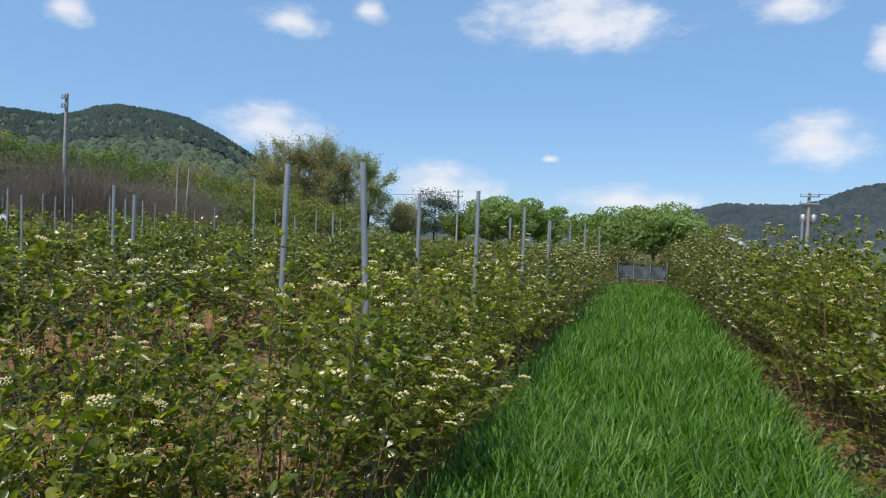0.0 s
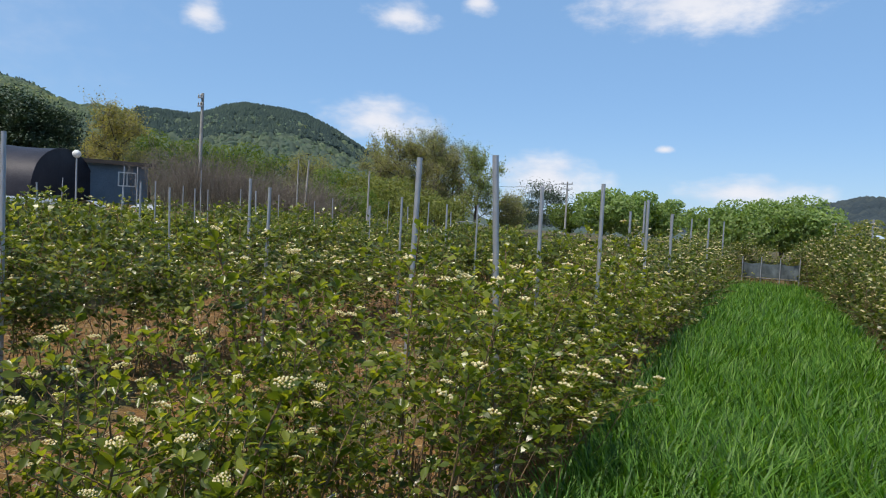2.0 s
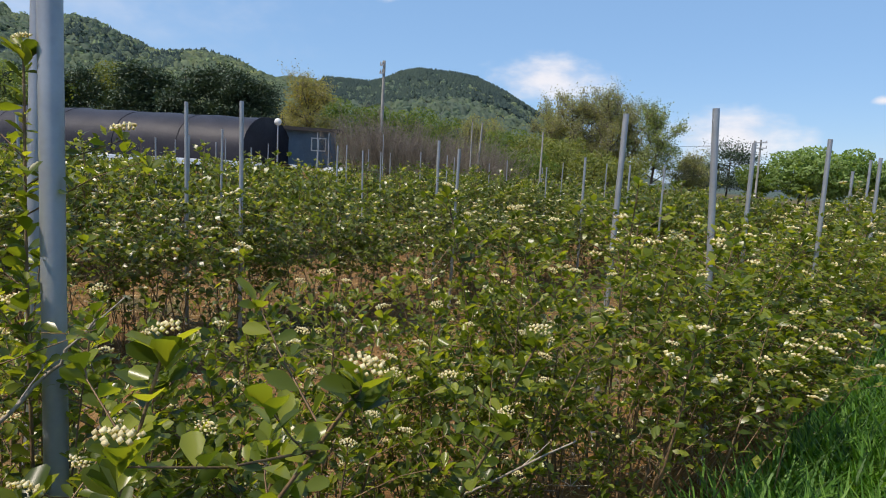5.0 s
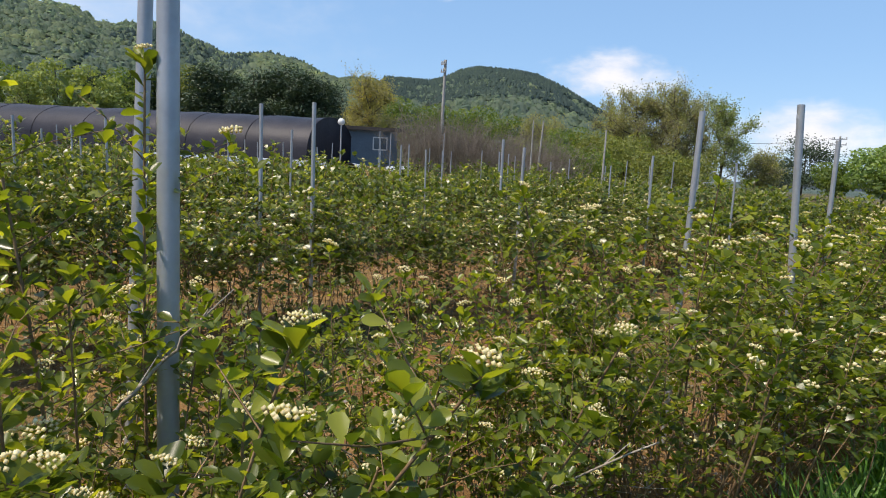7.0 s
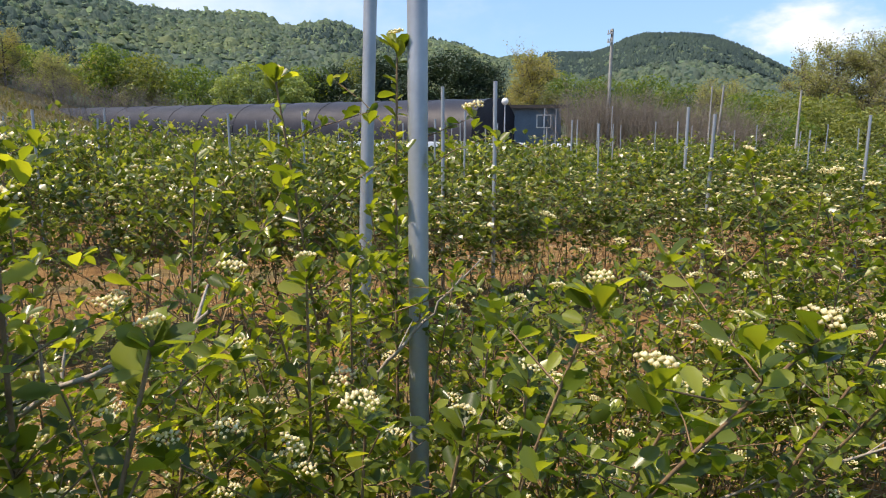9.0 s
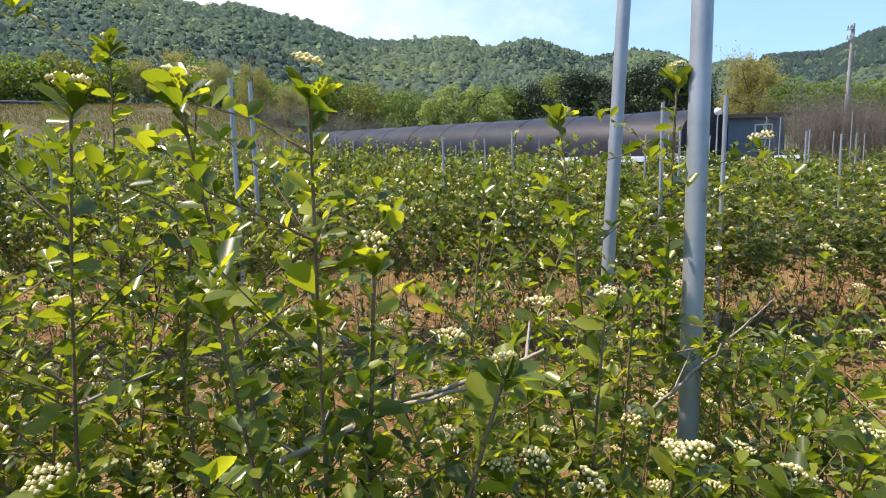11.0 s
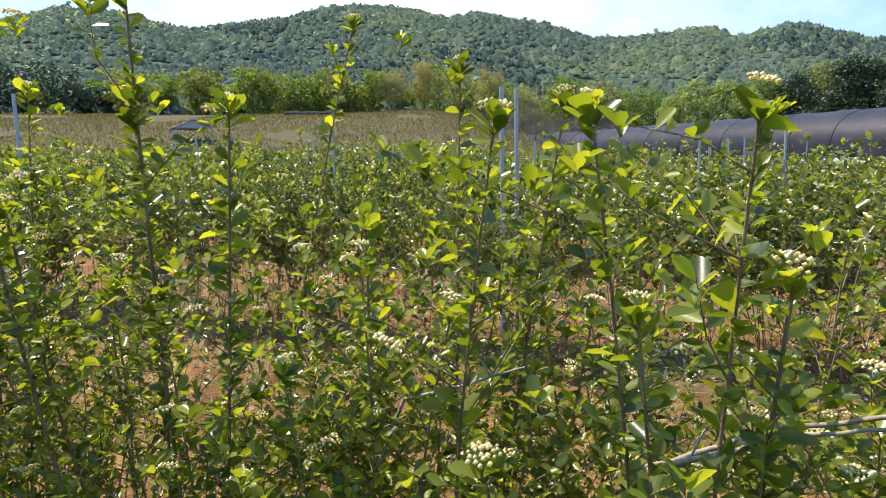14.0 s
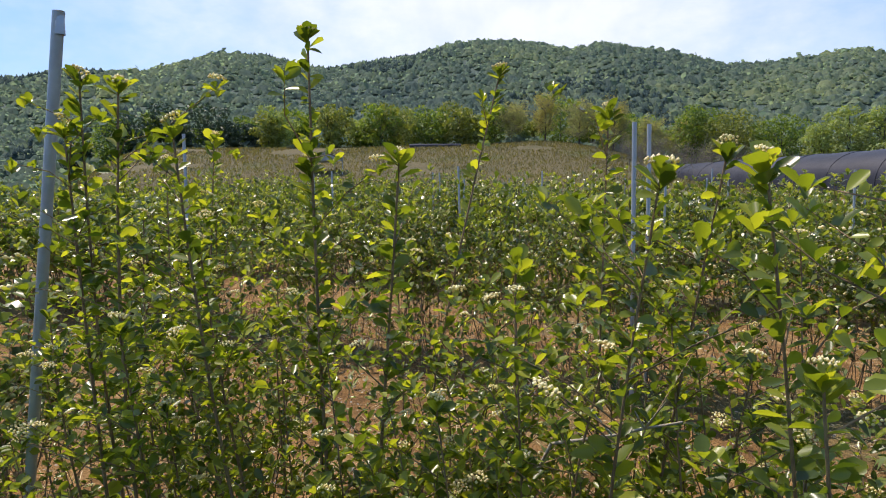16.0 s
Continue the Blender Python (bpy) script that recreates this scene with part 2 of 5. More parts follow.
# ---- building helpers ----
def mesh_of(name, verts, faces, material, smooth=True):
    """A mesh from a vertex array and either one index array or a list of index arrays."""
    me = bpy.data.meshes.new(name)
    verts = np.asarray(verts, np.float32).reshape(-1, 3)
    groups = faces if isinstance(faces, list) else [faces]
    groups = [np.asarray(g, np.int32) for g in groups if len(g)]
    sizes = np.concatenate([np.full(len(g), g.shape[1], np.int32) for g in groups])
    index = np.concatenate([g.ravel() for g in groups])
    me.vertices.add(len(verts))
    me.vertices.foreach_set("co", verts.ravel())
    me.loops.add(len(index))
    me.loops.foreach_set("vertex_index", index)
    me.polygons.add(len(sizes))
    me.polygons.foreach_set("loop_start", np.concatenate([[0], np.cumsum(sizes)[:-1]]).astype(np.int32))
    me.polygons.foreach_set("use_smooth", np.full(len(sizes), smooth))
    me.update(calc_edges=True)
    me.validate()
    me.materials.append(material)
    return me


def part(name, me, parent, label=""):
    ob = new(name, me)
    ob.parent = parent
    return tagged(ob, label)


class Pile:
    """Collects pieces of geometry for one mesh."""

    def __init__(self):
        self.verts, self.faces, self.count = [], {}, 0

    def add(self, v, f):
        v, f = np.asarray(v, float), np.asarray(f, int)
        self.verts.append(v)
        self.faces.setdefault(f.shape[1], []).append(f + self.count)
        self.count += len(v)

    def spread(self, v, f, axes, places):
        """Copies of a template: axes (n, 3, 3) with rows for its x, y, z, and places (n, 3)."""
        v, f = np.asarray(v, float), np.asarray(f, int)
        axes, places = np.asarray(axes, float), np.asarray(places, float)
        if not len(places):
            return
        all_v = np.einsum("vk,nkj->nvj", v, axes) + places[:, None, :]
        all_f = f[None] + (np.arange(len(places)) * len(v))[:, None, None]
        self.add(all_v.reshape(-1, 3), all_f.reshape(-1, f.shape[1]))

    def tube(self, points, radii, sides=5, cap=True):
        points = np.asarray(points, float)
        ways = np.gradient(points, axis=0)
        ways /= np.linalg.norm(ways, axis=1)[:, None] + 1e-9
        ref = np.where(np.abs(ways[:, 2:3]) > 0.9, np.array([[1.0, 0, 0]]), np.array([[0, 0, 1.0]]))
        a = np.cross(ways, ref)
        a /= np.linalg.norm(a, axis=1)[:, None] + 1e-9
        b = np.cross(ways, a)
        turn = np.arange(sides) * 2 * math.pi / sides
        ring = np.cos(turn)[None, :, None] * a[:, None] + np.sin(turn)[None, :, None] * b[:, None]
        v = points[:, None] + ring * np.asarray(radii, float)[:, None, None]
        i, j = np.meshgrid(np.arange(len(points) - 1), np.arange(sides), indexing="ij")
        k = (j + 1) % sides
        f = np.stack([i * sides + j, i * sides + k, (i + 1) * sides + k, (i + 1) * sides + j], -1).reshape(-1, 4)
        self.add(v.reshape(-1, 3), f)

    def box(self, x0, y0, z0, x1, y1, z1):
        v = [(x, y, z) for z in (z0, z1) for y in (y0, y1) for x in (x0, x1)]
        self.add(v, [(0, 2, 3, 1), (4, 5, 7, 6), (0, 1, 5, 4), (2, 6, 7, 3), (0, 4, 6, 2), (1, 3, 7, 5)])

    def mesh(self, name, material, smooth=True):
        return mesh_of(name, np.concatenate(self.verts), [np.concatenate(g) for g in self.faces.values()], material, smooth)


def unit(v):
    v = np.asarray(v, float)
    return v / (np.linalg.norm(v, axis=-1, keepdims=True) + 1e-9)


def frames_of(way, up, length, width):
    """Axes for leaves: x across, y along, z out of the face."""
    y = unit(way)
    x = unit(np.cross(y, up))
    z = np.cross(x, y)
    length, width = np.asarray(length)[:, None], np.asarray(width)[:, None]
    return np.stack([x * width, y * length, z * length], 1)


def smooth_step(t):
    t = np.clip(t, 0, 1)
    return t * t * (3 - 2 * t)


# leaf templates: obovate with a folded midrib, and a simpler one
LEAF_V = [(0, 0, 0), (-0.26, 0.28, 0.05), (-0.45, 0.58, 0.08), (-0.34, 0.86, 0.02), (0, 1.0, -0.08), (0.34, 0.86, 0.02), (0.45, 0.58, 0.08), (0.26, 0.28, 0.05)]
LEAF_F = [(0, 2, 1), (0, 3, 2), (0, 4, 3), (0, 5, 4), (0, 6, 5), (0, 7, 6)]
LEAF2_V = [(0, 0, 0), (-0.45, 0.6, 0.08), (0, 1.0, -0.06), (0.45, 0.6, 0.08)]
LEAF2_F = [(0, 3, 1), (1, 3, 2)]


def ico(sub=1):
    bm = bmesh.new()
    bmesh.ops.create_icosphere(bm, subdivisions=sub, radius=1)
    v = np.array([p.co[:] for p in bm.verts])
    f = np.array([[p.index for p in q.verts] for q in bm.faces])
    bm.free()
    return v, f


OCTA_V = np.array([(1, 0, 0), (-1, 0, 0), (0, 1, 0), (0, -1, 0), (0, 0, 1), (0, 0, -1)], float)
OCTA_F = [(0, 2, 4), (2, 1, 4), (1, 3, 4), (3, 0, 4), (2, 0, 5), (1, 2, 5), (3, 1, 5), (0, 3, 5)]


def cluster(rng, count, v, f, size):
    """A flat-topped flower cluster of small buds, one unit wide."""
    pile = Pile()
    for i in range(count):
        a, r = i * 2.4, 0.5 * math.sqrt((i + 0.5) / count)
        s = size * rng.uniform(0.75, 1.2)
        pile.add(np.asarray(v) * s + (r * math.cos(a), r * math.sin(a), 0.22 - 0.5 * r * r + rng.uniform(-0.05, 0.05)), f)
    return np.concatenate(pile.verts), np.concatenate(pile.faces[3])


CLUSTER_NEAR = cluster(RNG, 24, OCTA_V, OCTA_F, 0.088)
CLUSTER_ROW = cluster(RNG, 9, OCTA_V, OCTA_F, 0.145)
CLUSTER_MID = cluster(RNG, 2, OCTA_V * (1.2, 0.8, 0.7), OCTA_F, 0.36)
CLUSTER_FAR = (OCTA_V * (0.5, 0.5, 0.22), OCTA_F)


# ---- the ground ----
RIDGE_AZ = [24, 30, 34.2, 36.7, 39.5, 42, 44, 47.3, 49, 50, 51.5, 56, 60.3, 62, 63.5, 65.8, 69.4, 73.4, 75, 77.5, 79, 81, 84, 87, 90, 94, 96, 100, 103, 105.5, 111, 114.4, 117, 121, 125, 128, 130.6, 134.7, 140, 145.6, 150, 175, 200]
RIDGE_EL = [0.5, 3, 5.0, 6.2, 7.75, 8.75, 9.07, 9.25, 8.9, 8.4, 7.95, 8.05, 7.85, 8.4, 9.0, 9.35, 8.9, 10.4, 10.8, 10.3, 10.2, 11.15, 10.9, 10.85, 10.95, 12.15, 12.48, 13.4, 12.95, 13.55, 14.05, 13.65, 12.85, 12.3, 11.6, 12.0, 12.6, 12.45, 10.75, 10.45, 9.5, 6, 0.5]
FAR_AZ = [-60, -40, -25, -16, -14, -12, -10, -5, -3, 2, 12, 24]
FAR_EL = [3.0, 5.0, 5.6, 4.7, 4.3, 3.4, 3.0, 3.1, 2.6, 1.6, 1.0, 0.4]
EYE = 1.87
ROWS = [2.62, -1.32, -5.5, -9.7, -13.9, -18.1, -22.3]


def ground_z(x, y):
    x, y = np.asarray(x, float), np.asarray(y, float)
    r = np.hypot(x, y)
    az = np.degrees(np.arctan2(-x, y))
    z = 0.030 * np.clip(-x - 3, 0, 90) + 0.030 * np.clip(1 - y, 0, 40) * smooth_step(1.2 - r / 90)
    terrace = smooth_step((az - 40) / 10) * smooth_step((112 - az) / 14)
    z = z + 1.0 * terrace * smooth_step((r - 25.0) / 4.0)
    z = z * smooth_step((200 - r) / 80)
    meadow = smooth_step((az - 86) / 22) * smooth_step((150 - az) / 10)
    meadow_rise = 7.6 * meadow * smooth_step((r - 34) / 62)
    z = z + meadow_rise * smooth_step((320 - r) / 220)
    near = np.interp(az, RIDGE_AZ, RIDGE_EL, left=0, right=0)
    z = z + np.maximum(EYE + 300 * np.tan(np.radians(near)) - 3.9, 0) * (near > 0) * np.where(r < 300, smooth_step((r - 92) / 208) ** 1.1, smooth_step((620 - r) / 320))
    far = np.interp(az, FAR_AZ, FAR_EL, left=2, right=0)
    z = z + np.maximum(1500 * np.tan(np.radians(far)), 0) * smooth_step((r - 650) / 850) * smooth_step((3200 - r) / 1700)
    return z


def build_ground():
    rings = np.concatenate([[0.0], np.geomspace(0.4, 34, 90), np.linspace(36, 120, 40), np.linspace(126, 330, 42), np.geomspace(345, 3600, 24)])
    turns = np.radians(np.arange(0, 360, 1.5))
    r, a = np.meshgrid(rings[1:], turns, indexing="ij")
    x, y = -r * np.sin(a), r * np.cos(a)
    z = ground_z(x, y)
    lump = np.array([noise.noise((px * 1.3, py * 1.3, 0)) * 0.05 + noise.noise((px * 5, py * 5, 3)) * 0.02 if pr < 26 else 0.0 for px, py, pr in zip(x.ravel(), y.ravel(), r.ravel())]).reshape(x.shape)
    z = z + lump - 0.01
    v = np.concatenate([[[0, 0, 0]], np.stack([x, y, z], -1).reshape(-1, 3)])
    n, k = len(rings) - 1, len(turns)
    i, j = np.meshgrid(np.arange(n - 1), np.arange(k), indexing="ij")
    q = 1 + np.stack([i * k + j, i * k + (j + 1) % k, (i + 1) * k + (j + 1) % k, (i + 1) * k + j], -1).reshape(-1, 4)
    t = np.stack([np.zeros(k, int), 1 + (np.arange(k) + 1) % k, 1 + np.arange(k)], -1)
    ob = new("ground", mesh_of("ground", v, [q[:, ::-1], t[:, ::-1]], SOIL))
    tagged(ob, "orange-brown bare soil running into meadow and wooded hills", "ground", kind="structure")


build_ground()


def on_ground(x, y, sink=0.0):
    return float(ground_z(x, y)) - sink


def polar(az, r):
    return -r * math.sin(radians(az)), r * math.cos(radians(az))


# ---- clouds, far above the hills ----
def cloud(az, el, wide, high, material=CLOUD, label="soft white fair-weather cumulus cloud in blue sky", r=3000.0):
    x, y = polar(az, r)
    me = bpy.data.meshes.new("cloud")
    half_w, half_h = r * math.tan(radians(wide / 2)), r * math.tan(radians(high / 2))
    nx, ny = 9, 5
    v = [((i / (nx - 1) * 2 - 1) * half_w, (j / (ny - 1) * 2 - 1) * half_h, 60 * math.cos((i / (nx - 1) - 0.5) * 3)) for j in range(ny) for i in range(nx)]
    f = [(j * nx + i, j * nx + i + 1, (j + 1) * nx + i + 1, (j + 1) * nx + i) for j in range(ny - 1) for i in range(nx - 1)]
    ob = new("cloud", mesh_of("cloud", v, np.array(f), material))
    place = Vector((x, y, EYE + r * math.tan(radians(el))))
    ob.matrix_world = Matrix.Translation(place) @ (Vector((0, 0, EYE)) - place).to_track_quat("Z", "Y").to_matrix().to_4x4()
    ob.visible_shadow = False
    tagged(ob, label, "cloud", "clouds", "structure")


for az, el, wide, high in ((8.6, 18.9, 25, 8.0), (34.0, 17.7, 9.5, 3.4), (27.0, 19.2, 5, 3.0), (35.9, 8.7, 14.5, 5.6), (20.4, 4.2, 16, 6.0), (-11.2, 8.3, 11, 6.0), (3.5, 3.4, 17, 3.6), (9.9, 7.0, 2.6, 1.1), (-9.1, 18.7, 9.5, 4.0), (51.2, 16.0, 5.5, 3.6), (-15.6, 14.7, 4, 5)):
    cloud(az, el, wide, high)


def veil(az, el, wide, high, r=3300.0):
    """A thin glowing sheet bent round the place, added to whiten the sky."""
    nx, ny = 33, 9
    v = [(r * math.sin(radians(wide) * (i / (nx - 1) - 0.5)), r * math.tan(radians(high)) * (j / (ny - 1) - 0.5), r - r * math.cos(radians(wide) * (i / (nx - 1) - 0.5))) for j in range(ny) for i in range(nx)]
    f = [(j * nx + i, j * nx + i + 1, (j + 1) * nx + i + 1, (j + 1) * nx + i) for j in range(ny - 1) for i in range(nx - 1)]
    ob = new("cloud", mesh_of("cloud", v, np.array(f), VEIL))
    x, y = polar(az, r)
    place = Vector((x, y, EYE + r * math.tan(radians(el))))
    ob.matrix_world = Matrix.Translation(place) @ Vector((-x, -y, 0)).to_track_quat("Z", "Y").to_matrix().to_4x4()
    ob.visible_shadow = False
    tagged(ob, "thin pale glowing sheet added as sky haze over the hills", "cloud", "clouds", "structure")


veil(108, 17, 170, 46)


# ---- aronia bushes ----
FLOWER = mesh_of("flower_cluster", CLUSTER_NEAR[0], CLUSTER_NEAR[1], BLOSSOM)
FLOWER_ROW = mesh_of("flower_cluster", CLUSTER_ROW[0], CLUSTER_ROW[1], BLOSSOM)


def grow(rng, height, spread_r, stems, level, tips=(), bare=0.2, near=False, low=None):
    """Stems, leaves and flower clusters of one bush at the origin. level 0 is nearest. tips: ends of chosen shoots."""
    wood, leaves, flowers = Pile(), Pile(), Pile()
    way, up, place, size, fplace, fsize = [], [], [], [], [], []
    gap = (0.0205 if near else 0.0195, 0.041, 0.100)[level]
    low = (1 if near else 4, 8, 12)[level] if low is None else low

    def leafy(points, start, rosette, flower, large=1.0):
        seg = np.linalg.norm(np.diff(points, axis=0), axis=1)
        total = np.concatenate([[0], np.cumsum(seg)])
        step = gap * (0.58 if large > 1.1 else 1.0)
        for d in np.arange(start * total[-1], total[-1], step):
            d += rng.uniform(-0.3, 0.3) * step
            p = np.array([np.interp(d, total, points[:, k]) for k in range(3)])
            turn = rng.uniform(0, 6.283)
            w = np.array([math.cos(turn), math.sin(turn), rng.uniform(-0.1, 1.3)])
            way.append(w)
            up.append((rng.normal(0, 0.8), rng.normal(0, 0.8), 1))
            place.append(p)
            size.append(min(rng.lognormal(-3.06, 0.30), 0.085) * (1 + (large - 1) * 0.85))
        end = points[-1]
        for k in range(rosette):
            turn = k * 6.283 / rosette + rng.uniform(-0.4, 0.4)
            way.append(np.array([math.cos(turn), math.sin(turn), rng.uniform(0.2, 1.7)]))
            up.append((rng.normal(0, 0.25), rng.normal(0, 0.25), 1))
            place.append(end - np.array([0, 0, rng.uniform(0.0, 0.035)]))
            size.append(rng.uniform(0.045, 0.075) * large)
        if flower:
            fplace.append(end + np.array([0, 0, 0.022]))
            fsize.append(rng.uniform(0.040, 0.066))

    def shoot(a, b, bend, radius, sides, count):
        bare_line, count = count == 0, max(count, 2)
        t = np.linspace(0, 1, count)[:, None]
        side = np.array([rng.normal(0, bend), rng.normal(0, bend), rng.normal(0, bend * 0.4)])
        pts = a * (1 - t) + b * t + side * np.sin(t * math.pi) + np.array([0, 0, 1]) * bend * 0.6 * np.sin(t * math.pi)
        if not bare_line:
            wood.tube(pts, np.interp(t[:, 0], [0, 1], [radius, radius * 0.4]), sides)
        return pts

    ends = []
    for i in range(stems):
        turn, r = rng.uniform(0, 6.283), spread_r * math.sqrt(rng.uniform(0.02, 1))
        ends.append((np.array([math.cos(turn) * r, math.sin(turn) * r, height * rng.uniform(0.70, 1.08) * (1 - 0.30 * (r / spread_r) ** 2)]), False))
    ends += [(np.asarray(p, float), True) for p in tips]
    for end, chosen in ends:
        base = np.array([end[0] * 0.42 + rng.normal(0, 0.06), end[1] * 0.42 + rng.normal(0, 0.06), -0.04])
        pts = shoot(base, end, 0.05, (rng.uniform(0.0060, 0.0085) if chosen else rng.uniform(0.0035, 0.0068)) if level < 2 else 0.012, (5, 3, 3)[level], (7, 5, 3)[level])
        leafy(pts, 0.42 if chosen else (0.58 if near else 0.45), (8 if chosen else 6) if level < 2 else 4, chosen or rng.random() < 0.45, 1.40 if chosen else 1.0)
        for k in range((rng.integers(7, 11) if near else rng.integers(8, 13), rng.integers(8, 12), rng.integers(6, 9))[level]):
            t = rng.uniform(bare, 0.95)
            p = np.array([np.interp(t, np.linspace(0, 1, len(pts)), pts[:, c]) for c in range(3)])
            turn, reach = rng.uniform(0, 6.283), rng.uniform(0.12, 0.46) * (1.2 - 0.6 * t)
            q = p + np.array([math.cos(turn) * reach, math.sin(turn) * reach, rng.uniform(0.3, 1.0) * reach])
            leafy(shoot(p, q, 0.02, 0.0024, 3, (3, 2, 0)[level]), 0.15, rng.integers(4, 7) if level < 2 else 3, rng.random() < (0.20 if near else 0.24, 0.40, 0.38)[level])
    for k in range(low):
        turn, reach = rng.uniform(0, 6.283), spread_r * rng.uniform(0.6, 1.25)
        p = np.array([rng.normal(0, 0.07), rng.normal(0, 0.07), rng.uniform(0.0, 0.25)])
        q = np.array([math.cos(turn) * reach, math.sin(turn) * reach, height * (rng.uniform(0.03, 0.50) if low > 20 else rng.uniform(0.12, 0.62))])
        leafy(shoot(p, q, 0.05, 0.004, 3, (4, 3, 2)[level]), 0.2, 4, rng.random() < 0.12)
    # thin brown suckers about the foot, all but leafless
    for k in range((38 if near else 28, 10, 0)[level]):
        turn, reach = rng.uniform(0, 6.283), spread_r * math.sqrt(rng.uniform(0.05, 1))
        p = np.array([math.cos(turn) * reach * 0.75, math.sin(turn) * reach * 0.75, -0.03])
        q = np.array([math.cos(turn) * reach * 1.1 + rng.normal(0, 0.16), math.sin(turn) * reach * 1.1 + rng.normal(0, 0.16), height * rng.uniform(0.3, 0.8)])
        leafy(shoot(p, q, 0.07, rng.uniform(0.002, 0.0042), 3, (4, 3, 2)[level]), 0.55 if near else 0.75, 3, False)
    size = np.array(size) * (0.66 if near else 0.80, 1.08, 2.1)[level]
    tv, tf = ((LEAF_V, LEAF_F) if near else (LEAF2_V, LEAF2_F), (LEAF2_V, LEAF2_F), (LEAF2_V, LEAF2_F))[level]
    leaves.spread(tv, tf, frames_of(np.array(way), np.array(up), size, size * 0.62), np.array(place))
    if fplace:
        s = np.array(fsize) * (0.95 if near else 1.0, 0.92, 1.1)[level]
        turn = rng.uniform(0, 6.283, len(s))
        tilt = rng.normal(0, 0.25, (len(s), 2))
        z = unit(np.stack([tilt[:, 0], tilt[:, 1], np.ones(len(s))], 1))
        x = unit(np.cross(np.stack([np.cos(turn), np.sin(turn), np.zeros(len(s))], 1), z))
        axes = np.stack([x, np.cross(z, x), z], 1) * s[:, None, None]
        if level == 0:
            return wood, leaves, [Matrix.Translation(p) @ Matrix(a.T.tolist()).to_4x4() for p, a in zip(fplace, axes)]
        flowers.spread(*(CLUSTER_NEAR, CLUSTER_MID, CLUSTER_FAR)[level], axes, np.array(fplace))
    return wood, leaves, flowers


def bush_kind(rng, height, spread_r, stems, level, tips=(), bare=0.42, near=False, low=None):
    wood, leaves, flowers = grow(rng, height, spread_r, stems, level, tips, bare, near, low)
    return wood.mesh("bush_stem", STEM), leaves.mesh("bush_leaf", LEAF if level == 0 else LEAF_FAR), flowers if level == 0 else flowers.mesh("bush_blossom", BLOSSOM)


def plant(meshes, x, y, turn, scale, label, group, flower=None):
    ob = new("aronia_bush")
    ob.matrix_world = Matrix.Translation((x, y, on_ground(x, y))) @ Matrix.Rotation(turn, 4, "Z") @ Matrix.Diagonal((*scale, 1))
    for name, me in zip(("stem", "foliage"), meshes):
        tagged(part(name, me, ob), kind="stuff")
    if isinstance(meshes[2], list):
        for m in meshes[2]:
            part("blossom", flower or FLOWER_ROW, ob).matrix_local = m
    else:
        tagged(part("blossom", meshes[2], ob), kind="stuff")
    return tagged(ob, label, "bush", group)


LABEL = "leafy green aronia bush with cream flower clusters, in bare soil"
# bushes beside the camera, with their chosen tall shoots
HERO = {
    -2.35: [(-0.75, -1.98, 2.28), (-0.75, -2.06, 2.15), (-0.75, -1.82, 2.24), (-1.39, -2.11, 2.17), (-0.65, -1.74, 1.60), (-1.5, -2.5, 2.1)],
    -1.45: [(-0.96, -1.33, 2.37), (-0.73, -1.60, 2.12), (-1.01, -1.37, 2.03), (-0.9, -1.7, 1.8), (-1.80, -1.07, 2.40), (-0.81, -0.97, 2.01)],
    -0.65: [(-0.74, -0.39, 1.96), (-0.53, -0.38, 1.40), (-1.54, -0.62, 2.19), (-1.08, -0.28, 2.02), (-1.12, -0.79, 1.75)],
    0.05: [(-0.53, 0.0, 1.96), (-0.71, -0.22, 1.97), (-0.51, 0.26, 1.54), (-0.63, 0.08, 1.70), (-0.55, -0.15, 1.66)],
    0.80: [(-1.20, 0.56, 1.95), (-1.21, 0.88, 2.06), (-0.33, 0.85, 1.58), (-0.50, 0.845, 1.39), (-0.50, 0.72, 1.33), (-0.35, 1.04, 1.37), (-0.60, 0.58, 1.33), (-0.1, 1.0, 1.56), (-0.80, 0.53, 1.56), (-0.74, 0.95, 1.16), (-0.88, 0.70, 1.10), (-0.62, 1.18, 1.14), (-0.9, 0.45, 1.24)],
    1.75: [(-0.47, 1.9, 1.39), (-0.30, 1.55, 1.30), (-0.75, 1.62, 1.25)],
    2.55: [(-1.35, 2.41, 1.75), (-0.65, 2.60, 1.32)],
}
rng = np.random.default_rng(11)
for y, tips in HERO.items():
    x = ROWS[1] + rng.uniform(-0.05, 0.05)
    local = [(a - x, b - y, c - on_ground(x, y)) for a, b, c in tips]
    plant(bush_kind(rng, 1.76 if y < 0.5 else 1.60, 0.72, 21 if y < 0.5 else 28, 0, local, 0.46 if y < 0.5 else 0.40, near=True, low=3 if y < 0.5 else 15), x, y, 0, (1, 1, 1), LABEL, "bushes along the near row", FLOWER)


